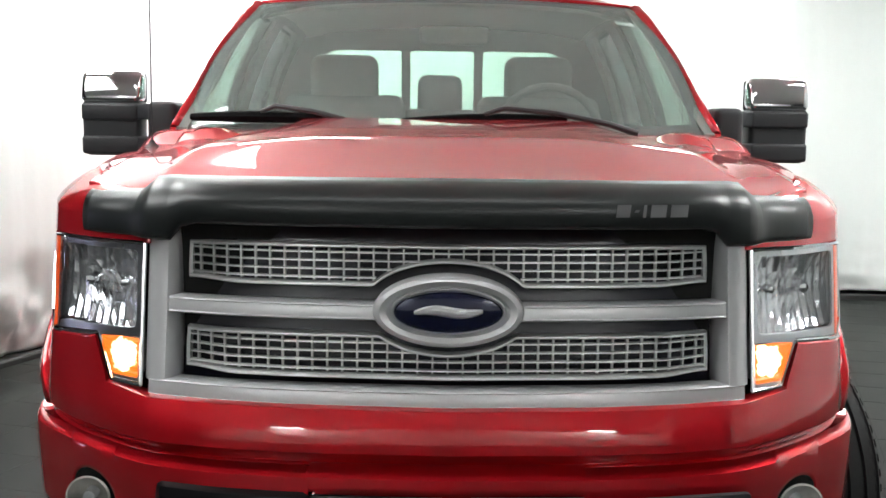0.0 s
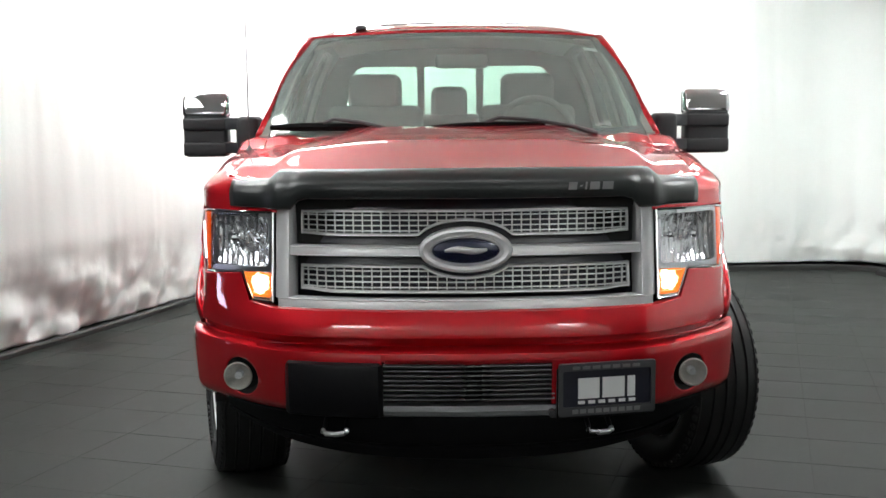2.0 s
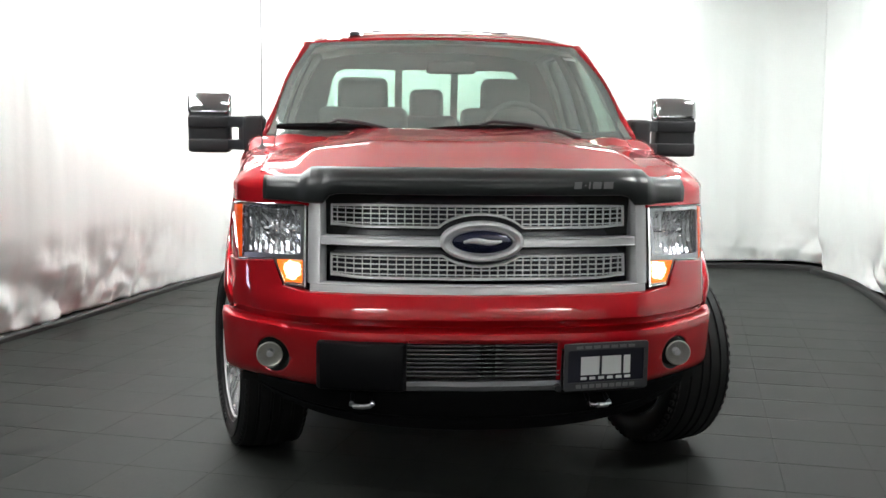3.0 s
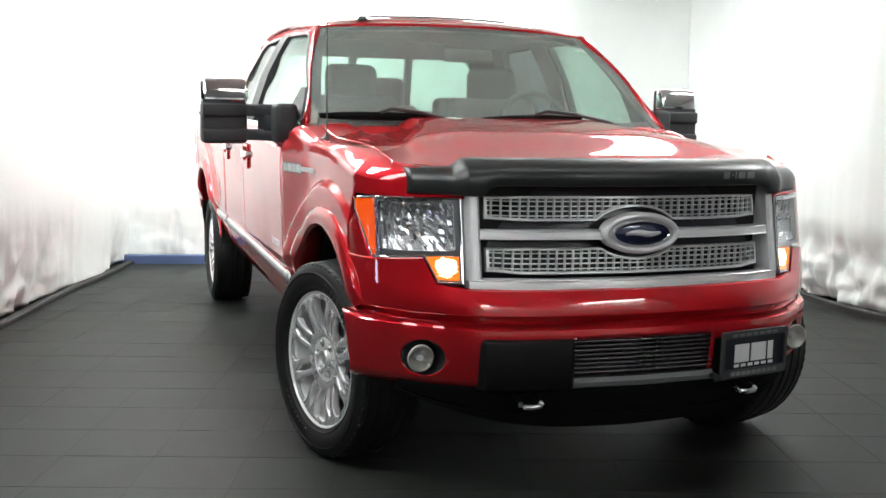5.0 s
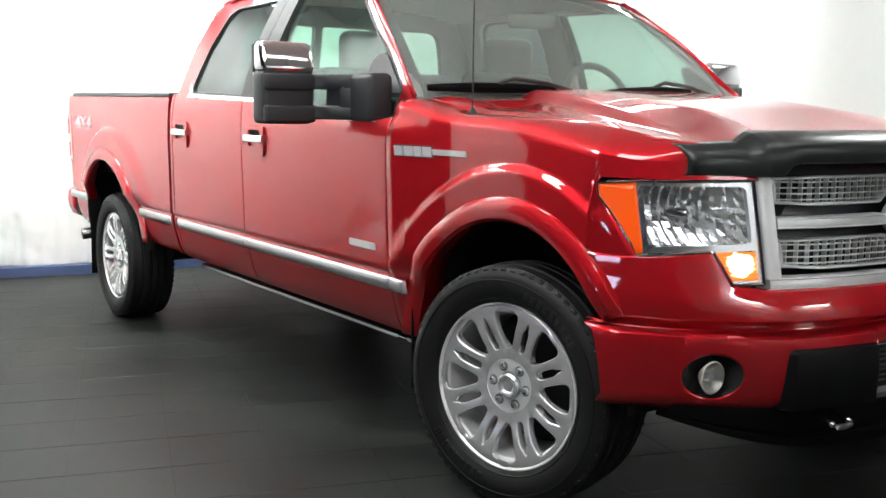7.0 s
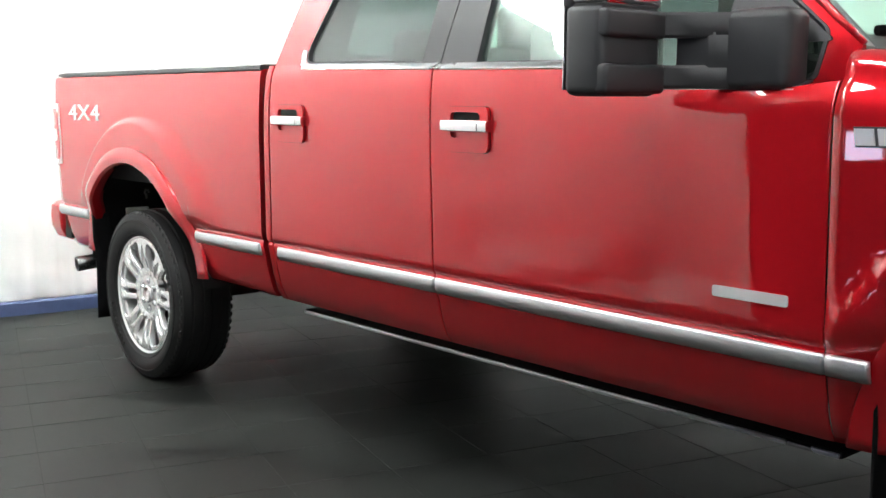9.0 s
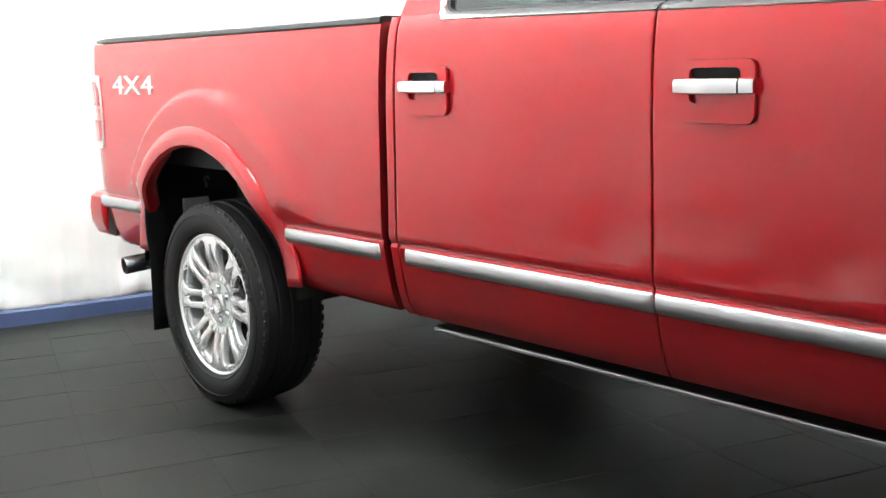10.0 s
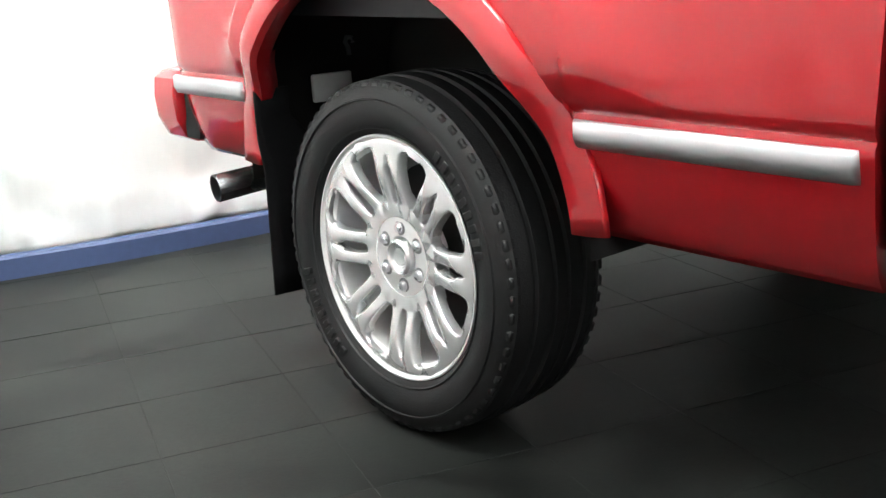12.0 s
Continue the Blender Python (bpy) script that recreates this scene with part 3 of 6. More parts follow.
def make_bed_side(s):
    bm = bmesh.new()
    rows = []
    for y in arch_columns(3.834, 5.845, R_ARCH, 46):
        lo = arch_z(y, R_ARCH)
        round_off = 0.05 * ease(5.76, 5.87, y) ** 2
        row = []
        for k in range(70):
            z = lo + (1.284 - lo) * k / 69
            row.append((s * (BEDSIDE(z) + blister(y, z, R_ARCH) - round_off), y + lean(y, z), z))
        row.append((s * (BEDSIDE(1.284) - 0.012 - round_off), y, 1.290))
        row.append((s * 0.90, y, 1.290))
        row.append((s * 0.895, y, 1.25))
        rows.append(row)
    rows.insert(0, [(s * (abs(x) - 0.07), y, z) for x, y, z in rows[0]])
    grid(bm, rows)
    bed = part("bed_side", bm, PAINT, truck, rake=True, thick=0.006)
    bm = bmesh.new()
    prof = [(0.995, 1.288), (0.998, 1.293), (0.994, 1.306), (0.98, 1.311), (0.91, 1.311), (0.895, 1.304), (0.893, 1.288)]
    grid(bm, [[(s * (x - (0.04 if y > 5.83 else 0)), y, z) for x, z in prof] for y in lin(3.838, 5.85, 12)], closed=True, cap=True)
    bmesh.ops.recalc_face_normals(bm, faces=bm.faces)
    part("rail_cap", bm, BLACK_PLASTIC, bed, "black plastic bed rail cap", rake=True)
    return bed


def make_flare(s, arch, side, z_front, z_rear):
    """The lip round a wheel opening."""
    yc, zc, r, rz, rf = arch
    a0 = math.asin((z_front - zc) / rz) if z_front > zc else 0.0
    path = [] if z_front > zc else [(yc - rf, z, -1, 0) for z in lin(z_front, zc, 6)[:-1]]
    path += [(yc - (rf if a < math.pi / 2 else r) * math.cos(a), zc + rz * math.sin(a), -math.cos(a), math.sin(a)) for a in lin(a0, math.pi - math.asin(max(0.0, z_rear - zc) / rz), 49)]
    prof = [(0.0, -0.09 if yc < 2 else -0.045), (-0.015, -0.02), (-0.015, 0.010), (-0.006, 0.022), (0.018, 0.026), (0.042, 0.022), (0.058, 0.012), (0.065, -0.006)]
    bm = bmesh.new()
    rows = []
    for y, z, ny, nz in path:
        low = 1 - 0.92 * ease(0.68, 0.47, z)
        rows.append([])
        for dr, dx in prof:
            yy, zz = y + ny * dr, z + nz * dr
            zz = max(zz, z_front if yy < yc else z_rear)
            base = (side(min(z, 1.2)) if z > 0.72 else 0.989 - 0.14 * (0.72 - max(z, 0.60))) - (TUCK(min(max(yy, 0.45), 1.6)) if yc < 2 else 0) + blister(y + ny * 0.03, max(z, zc) + nz * 0.03, arch) * 0.95
            rows[-1].append((s * (base + (dx * low if dx > 0 else dx)), yy, zz))
    grid(bm, rows)
    return part("wheel_arch_flare", bm, PAINT, truck, rake=True, thick=0.004)


def make_liner(s, arch):
    yc, zc, r, rz, rf = arch
    r, rz, rf = r - 0.004, rz - 0.004, rf - 0.004
    p = 1.0 if yc < 2 else 0.5                          # the rear well is boxier than its opening
    if yc > 2:
        r, rf, rz = 0.57, 0.56, 0.505
    path = [(yc - rf, 0.40)] + [(yc - (rf if a < math.pi / 2 else r) * math.copysign(abs(math.cos(a)) ** p, math.cos(a)), zc + rz * abs(math.sin(a)) ** p) for a in lin(0, math.pi, 25)] + [(yc + r, 0.40)]
    bm = bmesh.new()
    grid(bm, [[(s * x, y, z) for x in (0.962 if yc > 2 else 0.87, 0.7, 0.52)] for y, z in path])
    bmesh.ops.remove_doubles(bm, verts=bm.verts, dist=1e-5)
    vs = [bm.verts.new((s * 0.52, y, z)) for y, z in path]
    bm.faces.new(vs)
    return part("wheel_well", bm, VOID, truck, rake=True)


make_hood()
make_header()
for s in (-1, 1):
    make_fender(s)
    make_flare(s, F_ARCH, SIDE, 0.67, 0.446)
    make_flare(s, R_ARCH, BEDSIDE, 0.446, 0.446)
    make_liner(s, F_ARCH)
    make_liner(s, R_ARCH)
    make_bed_side(s)
DOORS = {(s, k): make_door(s, *((1.601, 2.872) if k == 0 else (2.877, 3.757)), "front_door" if k == 0 else "rear_door") for s in (-1, 1) for k in (0, 1)}

for s in (-1, 1):                                  # narrow painted panel behind the rear door
    make_door(s, 3.764, 3.797, "cab_corner")

# the dark core that closes the inside of the body
for b in ((-0.50, 0.50, 0.36, 5.70, 0.42, 0.86), (-0.84, 0.84, 1.50, 4.38, 0.50, 0.78), (-0.91, 0.91, 3.74, 3.90, 0.50, 1.27), (-0.945, 0.945, 3.80, 3.862, 0.56, 1.275), (-0.50, 0.50, 0.36, 1.35, 0.80, 1.16), (-0.62, 0.62, 0.30, 0.50, 0.66, 1.13), (-0.80, 0.80, 1.36, 1.62, 0.60, 1.24)):
    bm = bmesh.new()
    box(bm, *b)
    part("underbody", bm, VOID, truck, rake=True, smooth=False)
bm = bmesh.new()
box(bm, -0.88, 0.88, 3.86, 5.80, 0.80, 0.84)
box(bm, -0.88, 0.88, 3.86, 3.90, 0.80, 1.26)
part("bed_floor", bm, BLACK_PLASTIC, truck, rake=True, smooth=False)
for s in (-1, 1):
    bm = bmesh.new()
    box(bm, s * 0.875 - 0.012, s * 0.875 + 0.012, 3.90, 5.78, 0.84, 1.26)
    part("bed_wall", bm, BLACK_PLASTIC, truck, rake=True, smooth=False)
    bm = bmesh.new()
    box(bm, s * 0.75 - 0.11, s * 0.75 + 0.11, 4.45, 5.42, 0.84, 1.02, 0.05, 3)
    part("wheel_housing", bm, BLACK_PLASTIC, truck, rake=True)
bm = bmesh.new()
box(bm, -0.91, 0.91, 5.78, 5.85, 0.70, 1.292, 0.02, 3)
part("tailgate", bm, PAINT, truck, rake=True)


# ---------------------------------------------------------------- cab
def ws_point(u, t):
    low = Vector((0.862 * u, 1.37 + 0.25 * u * u, 1.270 + 0.025 * u * u))
    top = Vector((0.695 * u, 2.17 + 0.06 * u * u, 1.788 - 0.022 * u * u))
    p = low.lerp(top, t)
    p.x += 0.028 * u * math.sin(math.pi * t)
    return p + Vector((0, -0.5, 0.85)) * 0.03 * math.sin(math.pi * t)


bm = bmesh.new()
grid(bm, [[ws_point(u, t) for u in lin(-1, 1, 33)] for t in lin(0, 1, 17)])
orient(bm, (0, -1, 1))
ws = part("windshield", bm, SCREEN, truck, "clear faintly green windshield glass", rake=True)
ws.visible_shadow = False

bm = bmesh.new()                                   # black printed border of the glass
for rows in ([[ws_point(u, t) - Vector((0, -0.003, 0.003)) for u in lin(-1, 1, 33)] for t in (0.0, 0.035, 0.07)],
             [[ws_point(u, t) - Vector((0, -0.003, 0.003)) for u in lin(-1, 1, 33)] for t in (0.955, 0.98, 1.0)],
             [[ws_point(u, t) - Vector((0, -0.003, 0.003)) for u in (-1.0, -0.97, -0.945)] for t in lin(0.07, 0.955, 14)],
             [[ws_point(u, t) - Vector((0, -0.003, 0.003)) for u in (0.945, 0.97, 1.0)] for t in lin(0.07, 0.955, 14)]):
    grid(bm, rows)
part("glass_border", bm, BLACK_PRINT, ws, "black printed glass border", rake=True)

ROOFZ = tab([2.15, 2.2, 2.3, 2.5, 2.8, 3.1, 3.4, 3.6, 3.68], [1.784, 1.808, 1.836, 1.858, 1.873, 1.876, 1.867, 1.852, 1.835])


def roof_z(x, y):
    a = min(1.0, abs(x) / 0.775)
    return ROOFZ(y) - 0.040 * a * a - 0.042 * a ** 6


bm = bmesh.new()
rows = []
for k in range(30):
    t = k / 29
    row = []
    for u in lin(-1, 1, 41):
        y = (2.165 + 0.062 * u * u) * (1 - t) + (3.68 - 0.02 * u * u) * t
        x = u * (0.697 + 0.06 * ease(0, 0.12, t))
        z = roof_z(x, y) + (1.79 - 0.022 * u * u - roof_z(x, y)) * (1 - t) ** 14
        row.append((x, y, z))
    rows.append(row)
grid(bm, rows)
roof = part("roof", bm, PAINT, truck, rake=True, thick=0.01)
bm = bmesh.new()
grid(bm, [[(x, y, roof_z(x, y) - 0.05) for x in lin(-0.70, 0.70, 9)] for y in lin(2.2, 3.62, 12)])
part("headliner", bm, LIGHT_TRIM, roof, "light grey headliner", rake=True)
bm = bmesh.new()
slab(bm, dense(rounded([(-0.38, 2.44), (0.38, 2.44), (0.38, 2.95), (-0.38, 2.95)], 0.06), 0.1), lambda u, v, d: (u, v, roof_z(u, v) + 0.0055 - d), 0.004)
part("sunroof", bm, SMOKE, roof, "dark sunroof glass", rake=True)
bm = bmesh.new()
lathe(bm, [(0.0, 0.0), (0.022, 0.0), (0.02, 0.018), (0.008, 0.03), (0, 0.03)][::-1], 20, "Z", (-0.472, 2.29, roof_z(0.472, 2.29) - 0.006))
part("roof_antenna", bm, BLACK_PLASTIC, roof, "small black roof antenna puck", rake=True)


def flank(y, z):
    """Half the cab's width over the doors: it narrows towards the windscreen."""
    return GX(z) - 0.065 * ease(2.35, 1.6, y) - 0.026 * ease(1.30, 1.48, z) * ease(2.80, 2.15, y)


def make_cab_side(s):
    outer = dense([(1.60, 1.15), (1.60, 1.300), (2.20, 1.752), (2.27, 1.775), (2.6, 1.793), (3.0, 1.797), (3.52, 1.790), (3.61, 1.775), (3.665, 1.74), (3.79, 1.300), (3.79, 1.15)], 0.06)
    fw = rounded([(1.69, 1.228), (1.675, 1.335), (2.175, 1.714), (2.27, 1.738), (2.73, 1.745), (2.735, 1.289), (2.345, 1.282), (2.22, 1.233)], [0.02, 0.02, 0.04, 0.04, 0.03, 0.01, 0.02, 0.02])
    rw = rounded([(2.945, 1.293), (2.925, 1.745), (3.39, 1.738), (3.46, 1.70), (3.595, 1.355), (3.59, 1.306)], [0.01, 0.03, 0.04, 0.03, 0.03, 0.03])
    bm = bmesh.new()
    slab(bm, outer, lambda u, v, d: (s * (flank(u, v) - d), u, v), 0.018, [dense(fw, 0.06), dense(rw, 0.06)])
    cab = part("cab_frame", bm, PAINT, truck, rake=True)
    bm = bmesh.new()
    slab(bm, outer, lambda u, v, d: (s * (flank(u, v) - 0.020 - d), u, v), 0.035, [dense(fw, 0.06), dense(rw, 0.06)])
    part("inner_trim", bm, INNER, cab, "grey inner pillar trim", rake=True)
    for nm, w, mat in (("front_window", fw, GLASS), ("rear_window", rw, DARK_GLASS)):
        bm = bmesh.new()
        slab(bm, dense(w, 0.06), lambda u, v, d: (s * (flank(u, v) - 0.009 - d), u, v), 0.004)
        g = part(nm, bm, mat, cab, rake=True)
        g.visible_shadow = False
        ring = [Vector(p) for p in dense(w, 0.04)]
        bm = bmesh.new()
        c = sum(ring, Vector((0, 0))) / len(ring)
        inner = [tuple(p + (c - p).normalized() * 0.010) for p in ring]
        slab(bm, [tuple(p) for p in ring], lambda u, v, d: (s * (flank(u, v) + 0.003 - d), u, v), 0.03, [inner])
        part("window_seal", bm, BLACK_PLASTIC, g, "black rubber window seal", rake=True)
    for foot, head in (((2.712, 2.866), (2.712, 2.820)), ((2.871, 2.955), (2.825, 2.938))):
        bm = bmesh.new()
        slab(bm, dense([(foot[0], 1.288), (head[0], 1.752), (head[1], 1.752), (foot[1], 1.288)], 0.04), lambda u, v, d: (s * (flank(u, v) + 0.005 - d), u, v), 0.04)
        part("door_pillar", bm, BLACK_PLASTIC, cab, "gloss black pillar between the doors", rake=True)
    # bright bar along the foot of the windows, curling up at the rear corner
    for y0, y1, hook in ((1.70, 2.868, False), (2.874, 3.575, True)):
        line = [Vector((y, WAIST(y))) for y in sorted({*lin(y0, y1, 16), *[y for y in lin(2.19, 2.39, 9) if y0 < y < y1]})]
        if hook:
            line += [Vector(q) for q in ((3.588, 1.311), (3.597, 1.320), (3.601, 1.334), (3.599, 1.352))]
        bm = bmesh.new()
        rows = []
        for i, q in enumerate(line):
            d = line[min(i + 1, len(line) - 1)] - line[max(i - 1, 0)]
            n = Vector((d.y, -d.x)).normalized()          # away from the glass
            row = []
            for f, out in ((1.0, -0.012), (1.0, 0.003), (0.85, 0.008), (0.55, 0.011), (0.25, 0.010), (0.0, 0.004), (-0.1, -0.012)):
                e = q + n * 0.021 * f
                k = ease(WAIST(e.x) - 0.021, WAIST(e.x), e.y)
                row.append((s * (door_x(e.x, e.y) * (1 - k) + flank(e.x, e.y) * k + out), e.x, e.y))
            rows.append(row)
        grid(bm, rows, closed=True, cap=True)
        bmesh.ops.recalc_face_normals(bm, faces=bm.faces)
        part("sill_trim", bm, BRUSHED, cab, "bright metal window sill trim", rake=True)
    # windscreen pillar
    bm = bmesh.new()
    rows = []
    for k in range(13):
        t = k / 12
        o = Vector((flank(1.60 + 0.60 * t, 1.300 + 0.455 * t), 1.60 + 0.60 * t, 1.300 + 0.455 * t))
        i = ws_point(1.0, t)
        m = o.lerp(i, 0.5) + Vector((0.003, -0.014, 0.009))
        rows.append([(s * p.x, p.y, p.z) for p in (o, o.lerp(m, 0.5) + Vector((0.002, -0.004, 0.004)), m, m.lerp(i, 0.5) + Vector((0.003, -0.006, 0.004)), i, i + Vector((-0.005, 0.02, -0.02)))])
    grid(bm, rows)
    part("windscreen_pillar", bm, PAINT, truck, rake=True, thick=0.004, sharp=60)
    return cab


for s in (-1, 1):
    make_cab_side(s)

# rear wall of the cab, with three panes
bm = bmesh.new()
panes = [rounded([(-0.70, 1.35), (-0.22, 1.35), (-0.22, 1.685), (-0.62, 1.685)], [0.03, 0.02, 0.02, 0.08]),
         rounded([(-0.175, 1.35), (0.155, 1.35), (0.155, 1.685), (-0.175, 1.685)], 0.02),
         rounded([(0.20, 1.35), (0.68, 1.35), (0.60, 1.685), (0.20, 1.685)], [0.02, 0.03, 0.08, 0.02])]
slab(bm, [(-0.93, 0.80), (0.93, 0.80), (0.955, 1.30), (0.785, 1.73), (0.70, 1.80), (-0.70, 1.80), (-0.785, 1.73), (-0.955, 1.30)], lambda u, v, d: (u, 3.77 - 0.20 * max(0, v - 1.3) - d, v), 0.04, panes)
back = part("cab_back", bm, TRIM_GREY, truck, rake=True, smooth=False)
for pn in panes:
    bm = bmesh.new()
    slab(bm, pn, lambda u, v, d: (u, 3.75 - 0.20 * max(0, v - 1.3) - d, v), 0.004)
    g = part("pane", bm, GLASS, back, rake=True)
    g.visible_shadow = False

# cowl under the wipers
bm = bmesh.new()
grid(bm, [[(x, y + 0.20 * (x / 0.84) ** 2, 1.235 + dz) for x in lin(-0.88, 0.88, 15)] for y, dz in ((1.34, -0.02), (1.40, 0.02), (1.46, 0.025), (1.54, -0.01))])
part("cowl", bm, BLACK_PLASTIC, truck, rake=True, thick=0.01)


# ---------------------------------------------------------------- front end
def fascia_y(x, z):
    a = abs(x)
    low, mid, top = B(a) + 0.05, B(a) + 0.006, min(G(x, z) - 0.008, B(a) + 0.075)
    if z < 0.70:
        return low + (mid - low) * ease(0.668, 0.70, z)
    return mid + (top - mid) * ease(0.70, 0.80, z)


def fascia_end(z):
    """How far out the fascia goes before the wheel opening cuts it."""
    edge = F_ARCH[0] - F_ARCH[4] * math.sqrt(max(0.0, 1 - ((z - F_ARCH[1]) / F_ARCH[3]) ** 2)) + 0.012
    return max([u for u in lin(0.80, 0.938, 70) if fascia_y(u, z) < edge] + [0.80])


FASCIA_TOP = tab([0, 0.60, 0.70, 0.735, 0.90, 0.93], [0.777, 0.777, 0.790, 0.876, 0.856, 0.856])
bm = bmesh.new()
xs = sorted(set(lin(-0.938, 0.938, 90) + [s * v for s in (-1, 1) for v in (0.60, 0.70, 0.71, 0.72, 0.735)]))
rows = []
for x in xs:
    hi = FASCIA_TOP(abs(x))
    zs = [0.668, 0.676, 0.685, 0.70, 0.715, 0.73] + [0.73 + (hi - 0.73) * k / 7 for k in range(1, 8)]
    sg = 1 if x > 0 else -1
    ps = [(min(abs(x), fascia_end(z)) * sg, z) for z in zs]
    rows.append([(ps[0][0], fascia_y(ps[0][0], 0.668) + 0.08, 0.668)] + [(u, fascia_y(u, z), z) for u, z in ps] + [(x, fascia_y(x, hi) + 0.01, hi + 0.004), (x, fascia_y(x, hi) + 0.08, hi + 0.004)])
grid(bm, rows)
part("front_fascia", bm, PAINT, truck, rake=True, thick=0.005, sharp=28)

FOG = (0.736, 0.541, 0.063)


def bumper_y(x, z):
    a = abs(x)
    k = (z - 0.555) / 0.11
    return B(a) + 0.006 * k * k + 0.13 * max(0.0, 0.62 - z) + 0.03 * ease(0.648, 0.668, z) + 0.03 * ease(0.47, 0.435, z)


def make_bumper():
    fx, fz, fr = FOG
    bm = bmesh.new()
    LO, HI = 0.437, 0.664

    ZS = [LO + (fz - LO) * k / 7 for k in range(7)] + [fz + (HI - fz) * k / 8 for k in range(9)]

    def cols(xs, lo, hi, n):
        grid(bm, [[(x, bumper_y(x, lo(x) + (hi(x) - lo(x)) * k / n), lo(x) + (hi(x) - lo(x)) * k / n) for k in range(n + 1)] for x in xs])
    grid(bm, [[(x, bumper_y(x, z), z) for z in ZS if z > 0.615] + [(x, bumper_y(x, 0.664) + 0.05, 0.668)] for x in lin(-0.265, 0.265, 25)])
    end = lambda z: float(np.interp(0.492 + 0.058 * (z - LO) / (HI - LO), [B(v) for v in lin(0.8, 0.94, 60)], lin(0.8, 0.94, 60)))
    for s in (-1, 1):
        low = lambda x: LO + 0.0 * x
        high = lambda x: HI
        grid(bm, [[(s * v, bumper_y(v, z), z) for z in ZS] for v in lin(0.265, fx - fr, 30)])
        rows = []
        for t in lin(0, 1, 30):
            xz = [(fx + fr + (end(z) - fx - fr) * t, z) for z in ZS]
            rows.append([(s * x * (1 + 0.028 * ease(0.80, 0.92, x)), bumper_y(x, z), z) for x, z in xz])
        rows.append([(p[0] * 0.985, p[1] + 0.006, p[2]) for p in rows[-1]])
        rows.append([(p[0] * 0.93, p[1] + 0.006, p[2]) for p in rows[-1]])
        grid(bm, rows)
        ring = [s * (fx - fr * math.cos(a)) for a in lin(0, math.pi, 25)]
        chord = lambda x: math.sqrt(max(0.0, fr * fr - (abs(x) - fx) ** 2))
        cols(ring, low, lambda x: fz - chord(x), 7)
        cols(ring, lambda x: fz + chord(x), high, 8)
        grid(bm, [[(s * v, bumper_y(v, 0.664), 0.664), (s * v, min(bumper_y(v, 0.664) + 0.05, max(0.545, bumper_y(v, 0.664) + 0.004)), 0.668)] for v in lin(0.265, end(HI), 50)])
        grid(bm, [[(s * v, bumper_y(v, LO), LO), (s * v, min(bumper_y(v, LO) + 0.09, max(0.49, bumper_y(v, LO) + 0.004)), LO - 0.004)] for v in lin(0.265, end(LO), 50)])
    bmesh.ops.remove_doubles(bm, verts=bm.verts, dist=1e-4)
    return part("front_bumper", bm, PAINT, truck, rake=True, thick=0.004, sharp=40)


bumper = make_bumper()


def make_fog(s):
    fx, fz, fr = FOG
    bm = bmesh.new()
    rows = []
    for k in range(33):
        a = 2 * math.pi * k / 32
        x, z = fx + fr * math.cos(a), fz + fr * math.sin(a)
        x2, z2 = fx + 0.9 * fr * math.cos(a), fz + 0.9 * fr * math.sin(a)
        rows.append([(s * x, bumper_y(x, z), z), (s * x2, 0.335, z2), (s * fx, 0.337, fz)])
    grid(bm, rows)
    part("fog_lamp_recess", bm, VOID, bumper, "black fog lamp recess", rake=True)
    bm = bmesh.new()
    lathe(bm, [(0.325, 0.0), (0.318, 0.017), (0.30, 0.034), (0.286, 0.044), (0.280, 0.047), (0.278, 0.043)], 32, "Y", (s * (fx + 0.012), 0, fz))
    lamp = part("fog_lamp", bm, FOG_BOWL, truck, "round chrome fog lamp with clear lens", rake=True)
    bm = bmesh.new()
    lathe(bm, [(0.266, 0.0), (0.268, 0.017), (0.274, 0.034), (0.281, 0.045)], 32, "Y", (s * (fx + 0.012), 0, fz))
    part("lens", orient(bm, (0, -1, 0)), LENS, lamp, rake=True).visible_shadow = False
    bm = bmesh.new()
    lathe(bm, [(0.30, 0.0), (0.285, 0.0), (0.285, 0.012), (0.315, 0.014)], 12, "Y", (s * (fx + 0.012), 0, fz))
    part("bulb_shield", bm, SATIN, lamp, rake=True)


for s in (-1, 1):
    make_fog(s)

# lower centre of the bumper: billet bars, pad, skid strip, air dam
bm = bmesh.new()
box(bm, -0.27, 0.28, 0.16, 0.20, 0.45, 0.63)
billet = part("lower_grille", bm, VOID, truck, "lower bumper grille with bright horizontal bars", rake=True, smooth=False)
slat = None
for k in range(8):
    z = 0.503 + 0.0152 * k
    if slat is None:
        bm = bmesh.new()
        band(bm, lin(-0.262, 0.275, 16), lambda x: 0.500, lambda x: 0.5048, lambda x, zz: 0.102 + 0.167 * x * x, [(0.0, 0.1), (0.0, 0.9), (0.004, 1.0), (0.03, 1.0), (0.03, 0.0), (0.004, 0.0)])
        slat = part("slat", bm, BRUSHED, billet, rake=True)
    else:
        ob = new("slat", slat.data)
        ob.parent = billet
        ob.location = (0, 0, 0.0152 * k)
bm = bmesh.new()
band(bm, lin(-0.27, 0.285, 16), lambda x: 0.446, lambda x: 0.482, lambda x, z: B(abs(x)) + 0.004, [(0.012, 0.0), (0.0, 0.15), (-0.004, 0.6), (0.006, 1.0), (0.06, 1.0), (0.06, 0.0)])
part("skid_strip", bm, DULL_GREY, truck, "satin grey strip under the lower grille", rake=True)
bm = bmesh.new()
